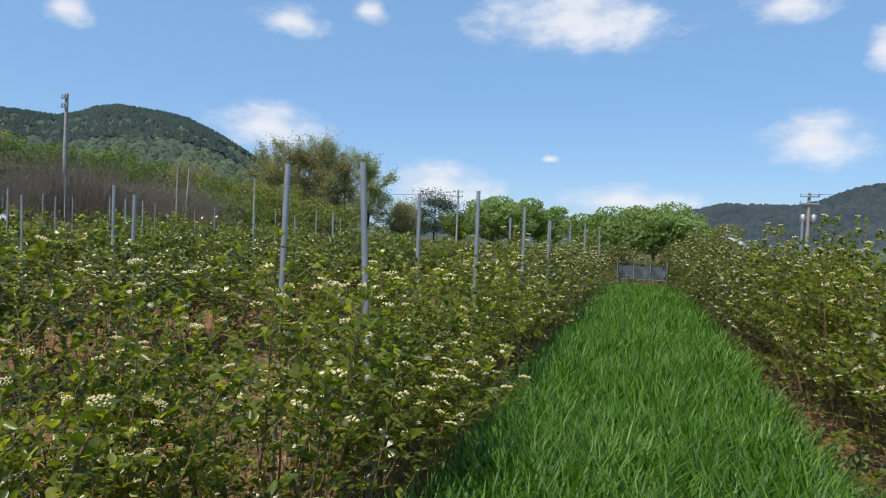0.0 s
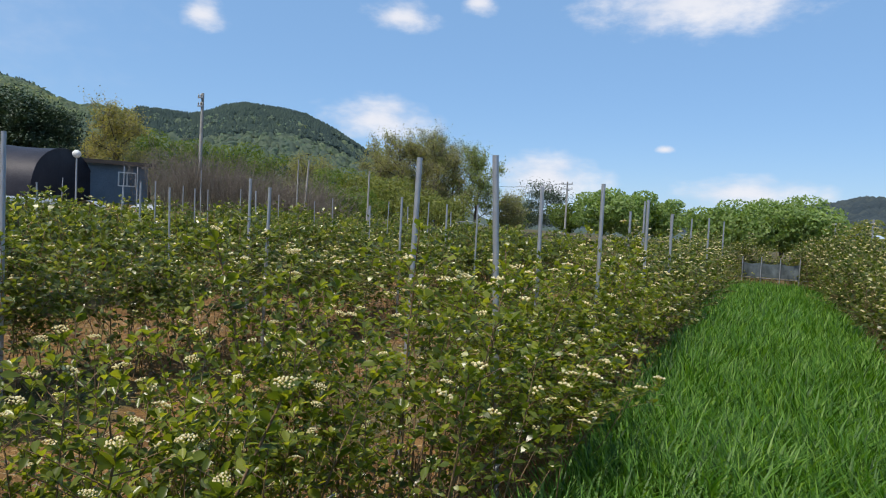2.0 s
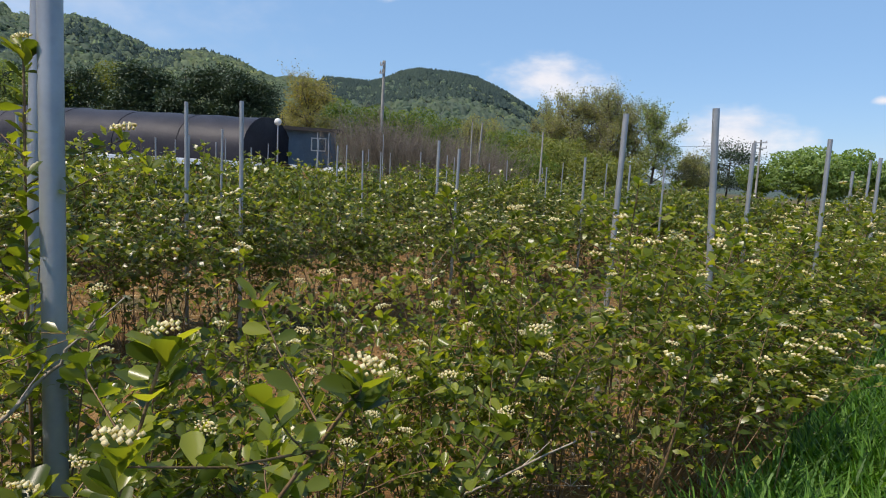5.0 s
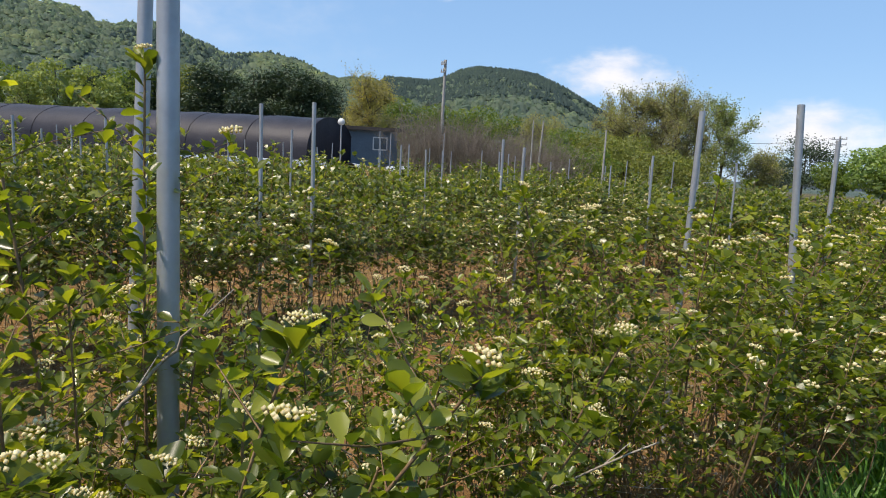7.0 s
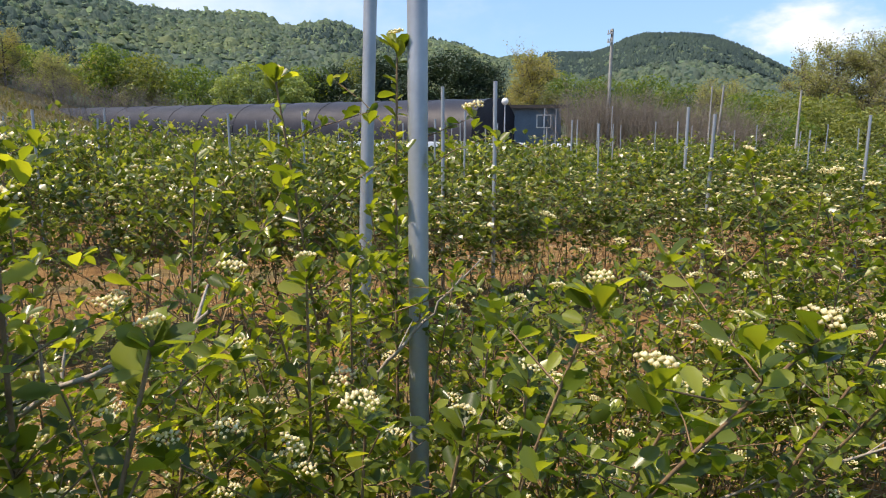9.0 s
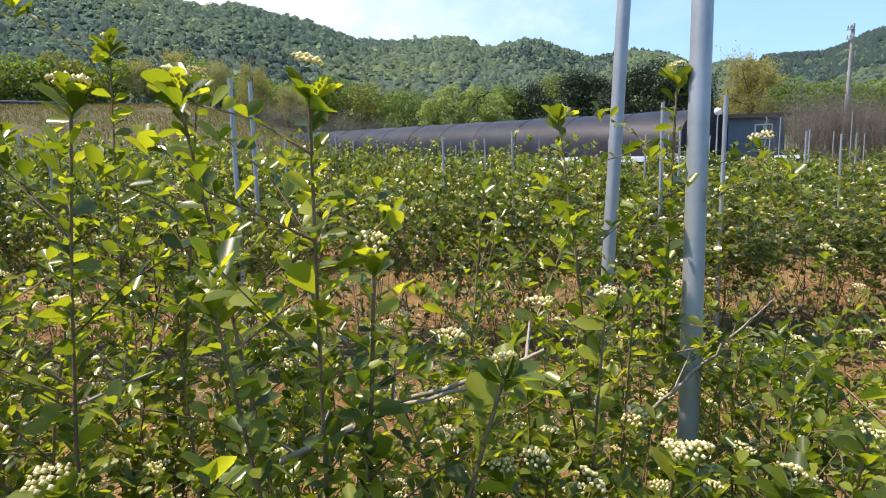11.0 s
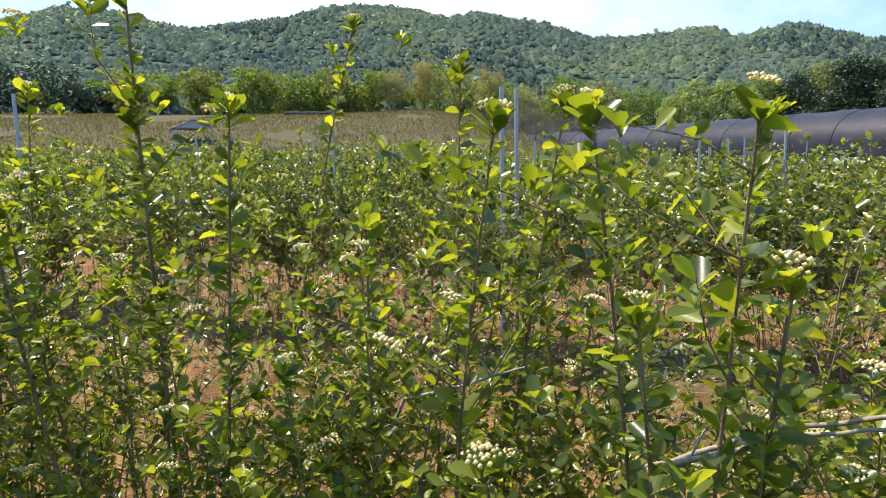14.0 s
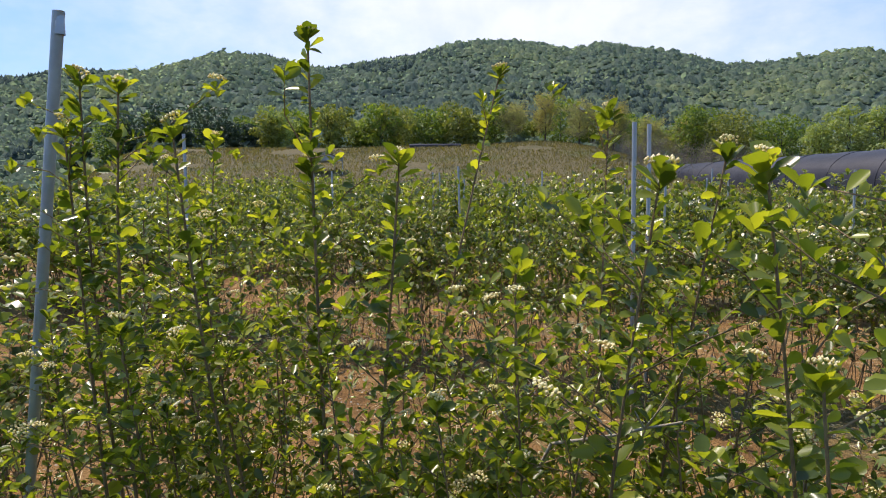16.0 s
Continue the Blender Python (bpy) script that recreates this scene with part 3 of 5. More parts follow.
def dead_twig(x, y, points, radius=0.0062):
    """A pale bare branch of the bush that stands at (x, y)."""
    owner = min((o for o in scene.objects if o.name.startswith("aronia_bush")), key=lambda o: (o.location.x - x) ** 2 + (o.location.y - y) ** 2)
    pile = Pile()
    pts = np.array(points, float) - np.array(owner.location)
    fine = np.linspace(0, len(pts) - 1, 3 * len(pts))
    line = np.stack([np.interp(fine, np.arange(len(pts)), pts[:, k]) for k in range(3)], 1) + rng.normal(0, 0.0022, (len(fine), 3))
    pile.tube(line, np.linspace(radius, radius * 0.45, len(line)), 5)
    for k in range(3):
        p = line[rng.integers(2, len(line) - 1)]
        q = p + np.array([rng.normal(0, 0.06), rng.normal(0, 0.06), rng.uniform(0.01, 0.1)])
        pile.tube([p, q], [radius * 0.5, radius * 0.25], 4)
    part("dead_twig", pile.mesh("dead_twig", DEADWOOD), owner, "pale bare dead twig")


bpy.context.view_layer.update()
dead_twig(-1.32, 0.05, [(-0.92, -0.16, 1.22), (-0.87, -0.04, 1.29), (-0.81, 0.11, 1.39), (-0.72, 0.26, 1.46), (-0.56, 0.34, 1.56)], 0.0075)
dead_twig(-1.32, 0.8, [(-1.06, 0.74, 1.21), (-1.02, 0.81, 1.30), (-0.99, 0.89, 1.39), (-0.95, 0.94, 1.48)], 0.0055)
dead_twig(-1.32, -0.65, [(-0.80, -0.11, 1.29), (-0.74, 0.02, 1.37), (-0.70, 0.11, 1.43), (-0.62, 0.23, 1.48)], 0.007)
dead_twig(-1.32, -0.65, [(-1.2, -0.9, 0.8), (-1.0, -0.66, 1.32), (-0.9, -0.35, 1.45)])
dead_twig(-1.32, 1.75, [(-1.1, 1.6, 0.5), (-0.7, 1.9, 0.85), (-0.45, 2.1, 1.05)])
for y in HERO:
    for k in range(6):
        a, s = rng.uniform(0, 6.283), np.array([ROWS[1], y, 0.0])
        reach, z = rng.uniform(0.35, 0.75), rng.uniform(0.15, 0.7)
        w = np.array([math.cos(a) * reach, math.sin(a) * reach, 0])
        dead_twig(ROWS[1], y, [s + (0, 0, z), s + w * 0.5 + (0, 0, z + 0.2), s + w + (0, 0, z + rng.uniform(0.2, 0.45))], 0.0035)
NEAR = [bush_kind(np.random.default_rng(20 + i), 1.62, 0.68, 15, 0, low=10) for i in range(4)]
EDGE = [bush_kind(np.random.default_rng(30 + i), 1.62, 0.72, 15, 0, bare=0.2, low=34) for i in range(3)]
MID = [bush_kind(np.random.default_rng(40 + i), 1.62, 0.72, 15, 1) for i in range(4)]
EDGE_MID = [bush_kind(np.random.default_rng(45 + i), 1.62, 0.74, 15, 1, bare=0.2, low=36) for i in range(3)]


def drift(y):
    """The rows bend a little to the left with distance."""
    return -0.030 * max(0.0, y - 4.0)


def row_of(x, y0, y1, step, kinds, height, group, label=LABEL, wide=1.0, close=0.0):
    y = y0
    while y < y1:
        s = height * rng.uniform(0.9, 1.1)
        plant(kinds[rng.integers(len(kinds))], x + drift(y) - close * max(0.0, y - 5.0) + rng.uniform(-0.12, 0.12), y, rng.choice([0, math.pi]) + rng.uniform(-0.4, 0.4), (wide * rng.uniform(0.92, 1.12), rng.uniform(0.92, 1.12), s), label, group)
        y += step * rng.uniform(0.85, 1.15)


row_of(ROWS[1] + 0.14, 3.3, 9.5, 0.68, NEAR, 1.08, "bushes along the near row", wide=1.28)
row_of(ROWS[1] + 0.05, 9.6, 23.5, 0.72, EDGE_MID, 1.08, "bushes along the near row", wide=1.2, close=-0.006)
row_of(ROWS[1], -6.5, -3.0, 0.8, MID, 1.0, "bushes along the near row")
row_of(3.5, -6.5, 3.6, 0.85, EDGE_MID, 1.2, "bushes across the grass aisle", wide=1.2)
row_of(3.36, 4.0, 11.0, 0.60, EDGE, 1.24, "bushes across the grass aisle", wide=1.32, close=0.050)
row_of(3.38, 11.2, 24.0, 0.66, EDGE_MID, 1.26, "bushes across the grass aisle", wide=1.3, close=0.050)
FAR = [bush_kind(np.random.default_rng(50 + i), 1.6, 0.8, 14, 2) for i in range(4)]
row_of(ROWS[2], -6.0, 1.6, 0.74, MID, 1.14, "bushes of the second row", wide=0.9)
row_of(ROWS[2] + 0.15, 1.9, 11.0, 0.72, MID, 1.0, "bushes of the second row", wide=1.35)
row_of(ROWS[2], -14.0, -6.2, 0.78, FAR, 1.0, "bushes of the second row")
row_of(ROWS[2], 11.2, 24.0, 0.78, FAR, 1.0, "bushes of the second row")


def far_row(x, y0, y1):
    """A whole distant row as one mass of leaves."""
    wood, leaves, flowers = Pile(), Pile(), Pile()
    kinds = [grow(np.random.default_rng(60 + i), 1.55, 0.85, 15, 2) for i in range(4)]
    y = y0
    while y < y1:
        k = kinds[rng.integers(4)]
        px = x + drift(y) + rng.uniform(-0.15, 0.15)
        m = np.array(Matrix.Rotation(rng.uniform(0, 6.28), 3, "Z")).T * rng.uniform(0.88, 1.12) * (1, 1, 1 + 0.21 * float(smooth_step((9 - y) / 9)))
        for src, dst in zip(k, (wood, leaves, flowers)):
            v = np.concatenate(src.verts) @ m + (px, y, on_ground(px, y))
            f3 = src.faces.get(3) or src.faces.get(4)
            dst.add(v, np.concatenate(f3))
        y += 0.8 * rng.uniform(0.85, 1.15)
    ob = new("aronia_row")
    tagged(ob, "long dense row of flowering aronia bushes in soil", "bush row", "distant bush rows", "stuff")
    for name, pile, material in (("stem", wood, STEM), ("foliage", leaves, LEAF_FAR), ("blossom", flowers, BLOSSOM)):
        tagged(part(name, pile.mesh("row_" + name, material), ob), kind="stuff")


for x in ROWS[3:]:
    far_row(x, -16 + 0.2 * x, 30 + x * 0.35 if x > -20 else 8)


# ---- rye grass in the aisle ----
def build_grass():
    rng = np.random.default_rng(5)
    pile = Pile()
    blade_v = np.array([(-0.5, 0, 0), (0.5, 0, 0), (-0.42, 0.45, 0.06), (0.42, 0.45, 0.06), (-0.25, 0.8, 0.22), (0.25, 0.8, 0.22), (0, 1.0, 0.42)])
    blade_f = [(0, 1, 3), (0, 3, 2), (2, 3, 5), (2, 5, 4), (4, 5, 6)]
    for y0, y1, count, wide, tall in ((-7.0, -2.5, 6000, 0.024, 0.42), (-2.5, 2.0, 9500, 0.020, 0.42), (2.0, 6.5, 21000, 0.021, 0.46), (6.5, 11.5, 15000, 0.024, 0.46), (11.5, 22.5, 16000, 0.030, 0.47)):
        y = rng.uniform(y0, y1, count)
        wave = np.array([noise.noise((0.35 * v, 1.7, 0)) for v in y])
        bend = -0.030 * np.clip(y - 4, 0, 30)
        left, right = -0.49 + 0.14 * wave + bend + 0.002 * np.clip(y - 5, 0, 30), 2.00 + 0.10 * wave + bend + 0.006 * np.clip(y - 5, 0, 30)
        x = left + (right - left) * rng.random(count)
        x += rng.normal(0, 0.05, count)
        clump = np.array([noise.noise((a * 1.6, b * 1.6, 5)) for a, b in zip(x, y)])
        h = tall * rng.uniform(0.6, 1.15, count) * (1 + 0.22 * clump)
        turn = rng.uniform(0, 6.283, count)
        lean = rng.uniform(0.03, 0.38, count)
        way = np.stack([np.cos(turn) * lean + 0.15, np.sin(turn) * lean, np.ones(count)], 1)
        up = np.stack([np.cos(turn), np.sin(turn), np.zeros(count) + 0.05], 1)
        axes = frames_of(way, up, h, np.full(count, wide) * rng.uniform(0.7, 1.3, count))
        far_v, far_f = blade_v[[0, 1, 4, 5, 6]], [(0, 1, 3), (0, 3, 2), (2, 3, 4)]
        pile.spread(blade_v if y1 < 7 else far_v, blade_f if y1 < 7 else far_f, axes, np.stack([x, y, ground_z(x, y) - 0.02], 1))
    tagged(new("grass", pile.mesh("grass", GRASS)), "tall lush green rye grass filling the aisle between bush rows", "grass", kind="stuff")


build_grass()


# ---- posts ----
def post(x, y, top, foot=(0, 0), radius=0.0235):
    """A pipe whose top stands at (x, y, top); its foot is shifted by foot."""
    z = on_ground(x, y)
    h = top - z
    base = np.array([foot[0], foot[1], -0.1])
    pile = Pile()
    pile.tube([base, base * 0.5 + (0, 0, h * 0.5), (0, 0, h)], [radius] * 3, 14)
    pile.tube([(0, 0, h), (0, 0, h + 0.0005), (0, 0, h - 0.08)], [radius, radius * 0.86, radius * 0.86], 14)
    ob = new("metal_post", pile.mesh("metal_post", ZINC))
    ob.location = (x, y, z)
    return tagged(ob, "slim galvanised steel pipe post standing among the bushes", "post", "steel posts in the bush rows")


POSTS = [(-1.20, 0.935, 2.42, 0.12, -0.06), (-2.10, 1.12, 2.6, 0.0, -0.12), (-0.968, 4.208, 2.274, 0.1, 0.09), (-1.646, 4.412, 2.287, -0.04, -0.03), (-0.98, 6.82, 2.29, 0, 0), (-1.526, 6.574, 2.237, 0, 0),
         (-1.0, -2.42, 2.6, 0, -0.5), (-1.0, 9.2, 2.25, 0, 0), (-1.6, 10.9, 2.14, 0, 0), (-1.62, 12.1, 2.36, 0, 0), (-1.0, 11.2, 2.13, 0, 0), (-1.6, 14.9, 2.2, 0, 0), (-1.0, 16.5, 2.2, 0, 0), (-1.6, 18.2, 2.2, 0, 0), (-1.0, 20.4, 2.2, 0, 0)]
POSTS += [(-5.03, 3.365, 2.41, 0, 0), (-6.04, 3.267, 2.44, 0, 0), (-4.97, 6.3, 2.15, -0.05, 0), (-5.05, -1.0, 2.57, 0, 0), (-5.7, -0.95, 2.62, 0, 0), (-5.3, -6.5, 2.8, 0, 0), (-5.05, 9.4, 2.2, 0, 0), (-5.95, 6.9, 2.3, 0, 0),
          (-5.05, 12.3, 2.2, 0, 0), (-5.95, 12.6, 2.2, 0, 0)]
for x, y, top, fx, fy in POSTS:
    post(x, y, top, (fx, fy), 0.027 if 0 < y < 2 else 0.020)
for k, x in enumerate(ROWS[3:]):
    for side in (-0.42, 0.42):
        y = -9.0 + 0.7 * k + 1.35
        while y < 26 + x * 0.3:
            post(x + side, y + rng.uniform(-0.2, 0.2), on_ground(x, y) + rng.uniform(1.9, 2.2), (rng.uniform(-0.05, 0.05), rng.uniform(-0.05, 0.05)), 0.018)
            y += rng.choice([3.0, 3.3, 6.2])
for y, top in ((7.5, 2.1), (13.0, 2.3), (20.0, 2.4), (26, 2.4)):
    post(3.75 - 0.08 * (y - 5), y, top)


# ---- trees ----
def crown_points(rng, lobes, count, shell=0.55):
    """Points and outward ways of leaf clumps over a set of lobes (centre, radii)."""
    weights = np.array([a * b + b * c + a * c for _, (a, b, c) in lobes])
    which = rng.choice(len(lobes), count, p=weights / weights.sum())
    way = unit(rng.normal(0, 1, (count, 3)))
    depth = shell + (1 - shell) * rng.random(count) ** 0.5
    centre = np.array([c for c, _ in lobes])[which]
    radii = np.array([r for _, r in lobes])[which]
    return centre + way * radii * depth[:, None], way


QUAD_V = [(-0.5, 0, 0), (0, -0.55, 0.08), (0.5, 0, 0), (0, 0.6, 0.08)]
QUAD_F = [(0, 1, 2), (0, 2, 3)]


def tree(name, az, r, height, wide, material, label, category="tree", leaves=2600, leaf=0.22, crown_base=0.25, lobes=9, seed=0, trunk=0.016, droop=0.0):
    rng = np.random.default_rng(seed + int(az * 10) + 1000)
    x, y = polar(az, r)
    z = on_ground(x, y)
    wood, crown = Pile(), Pile()
    top = height * 0.97
    bend = rng.normal(0, 0.03 * height, 2)
    spine = np.array([(bend[0] * t * t, bend[1] * t * t, -0.3 + (top * 0.85 + 0.3) * t) for t in np.linspace(0, 1, 7)])
    wood.tube(spine, np.linspace(trunk * height, 0.003 * height, 7), 8)
    spots = []
    for i in range(lobes):
        t = crown_base + (1 - crown_base) * (i + 0.5) / lobes
        a = i * 2.4 + rng.uniform(-0.5, 0.5)
        fat = math.sin(math.pi * min(1, 0.18 + 0.82 * (1 - t) / (1 - crown_base))) ** 0.6
        out = wide * 0.30 * fat * rng.uniform(0.6, 1.2)
        size = wide * 0.26 * (0.55 + 0.55 * fat) * rng.uniform(0.8, 1.2)
        c = np.array([math.cos(a) * out, math.sin(a) * out, height * t * 0.93])
        spots.append((c, (size, size, min(size * 0.5, height * 0.17))))
        p = spine[min(6, int(t * 0.75 * 6))]
        wood.tube([p, (p + c) / 2 + (0, 0, 0.04 * height), c], [0.006 * height, 0.004 * height, 0.0015 * height], 5)
    pts, way = crown_points(rng, spots, leaves)
    n = len(pts)
    face = unit(way + rng.normal(0, 0.75, (n, 3)) + (0, 0, 0.35))
    along = unit(np.cross(face, rng.normal(0, 1, (n, 3))) - (0, 0, droop))
    s = leaf * rng.uniform(0.6, 1.5, n)
    crown.spread(QUAD_V, QUAD_F, frames_of(along, face, s, s * 0.6), pts)
    ob = new(name)
    ob.location = (x, y, z)
    part("trunk", wood.mesh("tree_trunk", BARK), ob)
    part("crown", crown.mesh("tree_crown", material), ob)
    return tagged(ob, label, category)


def pine(az, r, height, wide, seed=0):
    rng = np.random.default_rng(seed + int(az * 10))
    x, y = polar(az, r)
    wood, crown = Pile(), Pile()
    wood.tube([(0, 0, -0.3), (0.1, 0, height * 0.5), (0, 0.05, height * 0.97)], [0.018 * height, 0.012 * height, 0.003 * height], 7)
    pts, face = [], []
    for i in range(26):
        t = rng.uniform(0.22, 1.0)
        a, out = i * 2.4, wide * 0.5 * (1.1 - t) ** 0.6 * rng.uniform(0.5, 1.0)
        c = np.array([math.cos(a) * out, math.sin(a) * out, height * t * 0.97])
        wood.tube([(0, 0, height * t * 0.9), c], [0.005 * height, 0.002 * height], 4)
        m = 420
        d = rng.normal(0, 1, (m, 3)) * (wide * 0.12, wide * 0.12, height * 0.05)
        pts.append(c + d)
        face.append(unit(rng.normal(0, 0.6, (m, 3)) + (0, 0, 1)))
    pts, face = np.concatenate(pts), np.concatenate(face)
    s = rng.uniform(0.14, 0.28, len(pts)) * height / 7
    crown.spread(QUAD_V, QUAD_F, frames_of(unit(np.cross(face, rng.normal(0, 1, face.shape))), face, s, s * 0.55), pts)
    ob = new("pine_tree")
    ob.location = (x, y, on_ground(x, y))
    part("trunk", wood.mesh("pine_trunk", BARK), ob)
    part("crown", crown.mesh("pine_crown", PINELEAF), ob)
    return tagged(ob, "dark blue-green pine tree with layered boughs", "tree")


def budding_tree(az, r, height, wide, seed, material=BUDLEAF, label="tall broad tree with brownish budding spring crown", leafy=11):
    """Limbs, branches and fine twigs in their fans, with small young leaves along the twigs."""
    rng = np.random.default_rng(seed)
    x, y = polar(az, r)
    wood, twigs, crown = Pile(), Pile(), Pile()
    spine = np.array([(0.05 * wide * math.sin(2.3 * t + seed), 0.04 * wide * math.sin(1.7 * t), -0.3 + (0.9 * height + 0.3) * t) for t in np.linspace(0, 1, 6)])
    wood.tube(spine, np.linspace(0.020, 0.004, 6) * height, 7)
    place, face = [], []
    for i in range(13):
        t = 0.16 + 0.80 * (i + rng.random()) / 13
        a, p = i * 2.4 + rng.uniform(-0.4, 0.4), np.array([np.interp(t, np.linspace(0, 1, 6), spine[:, k]) for k in range(3)])
        reach = 0.52 * wide * (1 - 0.75 * max(0.0, t - 0.35)) * rng.uniform(0.75, 1.1)
        end = p + (math.cos(a) * reach, math.sin(a) * reach, min(0.24 * height * rng.uniform(0.5, 1.2), height - p[2]))
        limb = np.array([p, (p + end) / 2 + (0, 0, -0.02 * height), end])
        wood.tube(limb, np.array([0.007, 0.005, 0.002]) * height, 5)
        for j in range(8):
            u = rng.uniform(0.3, 1.0)
            q = p * (1 - u) + end * u
            b = q + rng.normal(0, 0.13 * wide, 3) * (1, 1, 0.7) + (0, 0, 0.05 * height)
            wood.tube([q, b], [0.0028 * height, 0.0012 * height], 4)
            for k in range(8):
                w = rng.uniform(0.2, 1.0)
                c = q * (1 - w) + b * w
                d = c + rng.normal(0, 0.34, 3) + (0, 0, rng.uniform(0.1, 0.55))
                twigs.tube([c, d], [0.016, 0.006], 3)
                for m in range(leafy):
                    place.append(c + (d - c) * rng.uniform(0.2, 1.2) + rng.normal(0, 0.19, 3))
                    face.append(rng.normal(0, 1, 3) + (0, 0, 0.4))
    face, n = unit(np.array(face)), len(face)
    s = rng.uniform(0.09, 0.18, n)
    crown.spread(QUAD_V, QUAD_F, frames_of(unit(np.cross(face, rng.normal(0, 1, (n, 3)))), face, s, s * 0.65), np.array(place))
    ob = new("broadleaf_tree")
    ob.location = (x, y, on_ground(x, y))
    part("trunk", wood.mesh("tree_trunk", BARK), ob)
    tagged(part("twig_mass", twigs.mesh("tree_twig_mass", TWIG), ob, "fine grey-brown twigs"), kind="stuff")
    part("crown", crown.mesh("tree_crown", material), ob)
    return tagged(ob, label, "tree")


for i, (az, r, h, w) in enumerate(((34.6, 63, 7.6, 4.6), (33.0, 60, 8.5, 4.8), (31.2, 61, 8.3, 4.8), (29.4, 60, 8.7, 5.0), (27.7, 62, 8.2, 4.6), (30.3, 66, 8.4, 5.5), (41.0, 58, 5.2, 5.0), (22.6, 64, 3.4, 3.6))):
    budding_tree(az, r, h, w, 300 + i)
for i, (az, r, h) in enumerate(((90.5, 84, 5.6), (93.5, 88, 6.4), (96.5, 86, 5.2), (99.5, 90, 6.6), (102.5, 88, 5.4), (105.5, 91, 6.2), (108.5, 89, 5.0))):
    budding_tree(az, r, h, 4.8, 340 + i, (BUDLEAF, OCHRELEAF)[i % 2], "scrubby half-bare spring tree above the meadow", 8)
budding_tree(56.6, 52, 6.2, 4.9, 331, OCHRELEAF, "tall yellow-ochre spring tree behind the hut", 15)
budding_tree(25.6, 61, 7.6, 4.6, 320, SILVERLEAF, "tall tree with pale green spring foliage", 13)
OLIVE = "broadleaf tree with fresh olive-green spring foliage"
FRESH = "spreading tree with bright fresh green foliage"
YELL = "bushy tree with yellow-green spring leaves"
for az, r, h, w, m, lab, nl in (
        (35.8, 52, 4.6, 5.0, YELLOWLEAF, YELL, 2000), (38.3, 54, 4.9, 5.0, BROADLEAF, OLIVE, 2000), (33.2, 48, 4.3, 4.6, YELLOWLEAF, YELL, 2000), (30.4, 45, 3.2, 4.0, YELLOWLEAF, YELL, 1600), (27.6, 44, 2.9, 3.6, YELLOWLEAF, YELL, 1400),
        (36.5, 42, 2.9, 4.2, BROADLEAF, OLIVE, 1800), (39.2, 42, 3.0, 3.4, BROADLEAF, OLIVE, 1600), (44.0, 60, 5.6, 5.0, BROADLEAF, OLIVE, 1800), (47.0, 62, 6.0, 5.0, BROADLEAF, OLIVE, 1800),
        (14.2, 62, 4.9, 5.5, FRESHLEAF, FRESH, 3000), (11.8, 60, 5.0, 5.5, FRESHLEAF, FRESH, 3000), (9.0, 62, 4.5, 4.6, FRESHLEAF, FRESH, 2600),
        (4.6, 48, 3.6, 4.2, FRESHLEAF, FRESH, 2600), (2.2, 46, 4.1, 5.0, FRESHLEAF, FRESH, 3200), (-0.4, 47, 4.25, 5.0, FRESHLEAF, FRESH, 3200), (-2.6, 46, 3.7, 4.0, FRESHLEAF, FRESH, 2400), (-4.8, 50, 3.0, 5.0, YELLOWLEAF, YELL, 1800), (17.2, 66, 3.6, 4.0, BROADLEAF, OLIVE, 1500),
        (54.0, 60, 6.0, 4.5, BROADLEAF, OLIVE, 1800), (50.5, 60, 5.6, 5.0, BROADLEAF, OLIVE, 1800),
        (72.0, 74, 8.6, 6.0, YELLOWLEAF, OLIVE, 2600), (76.5, 74, 7.5, 6.5, BROADLEAF, OLIVE, 2200), (86.0, 82, 8.0, 7.0, BROADLEAF, OLIVE, 2200), (89.5, 84, 8.6, 7.0, YELLOWLEAF, YELL, 2000), (92.5, 86, 9.0, 6.5, BROADLEAF, OLIVE, 2000)):
    tree("broadleaf_tree", az, r, h, w, m, lab, leaves=int(nl * 2.0), leaf=(0.0040 if m is FRESHLEAF else 0.0034) * r, lobes=14)
pine(19.6, 72, 5.9, 7.0)
pine(21.6, 74, 3.4, 4.0)
for az, r, h in ((62.5, 64, 7.6), (64.5, 66, 8.2), (66.8, 66, 8.0), (68.8, 68, 7.6), (63.5, 72, 9.0), (60.6, 64, 7.0), (70.6, 68, 8.0), (74.0, 72, 7.6), (75.8, 74, 6.8), (79.0, 78, 7.5)):
    pine(az, r, h, 5.5, 3)
for az, r, h, w in ((79.3, 66, 7.0, 4.5), (81.5, 67, 7.4, 4.5), (77.6, 66, 5.6, 4.0), (83.4, 68, 5.8, 4.0)):
    tree("willow_tree", az, r, h, w, SILVERLEAF, "feathery pale green willow with upright shoots", leaves=4000, leaf=0.22, lobes=14, crown_base=0.12)
# trees packed along the top of the meadow
for i in range(46):
    az = 92 + i * 1.2 + rng.uniform(-0.6, 0.6)
    thick = 110 < az < 131
    r = 97 + rng.uniform(-7, 6) if thick else 101 + rng.uniform(-6, 7)
    h = rng.uniform(4.6, 7.2) if thick else rng.uniform(3.6, 7.6)
    m = (BROADLEAF, SILVERLEAF, YELLOWLEAF, YELLOWLEAF, BROADLEAF)[i % 5] if az < 131 else (PINELEAF, BROADLEAF, PINELEAF)[i % 3]
    tree("broadleaf_tree", az, r, h, h * rng.uniform(0.75, 1.05), m, {BROADLEAF: OLIVE, SILVERLEAF: "rounded tree with pale green spring foliage", YELLOWLEAF: YELL, PINELEAF: "dark green rounded tree at the meadow's edge"}[m], leaves=1500, leaf=0.40, lobes=11, crown_base=0.03)


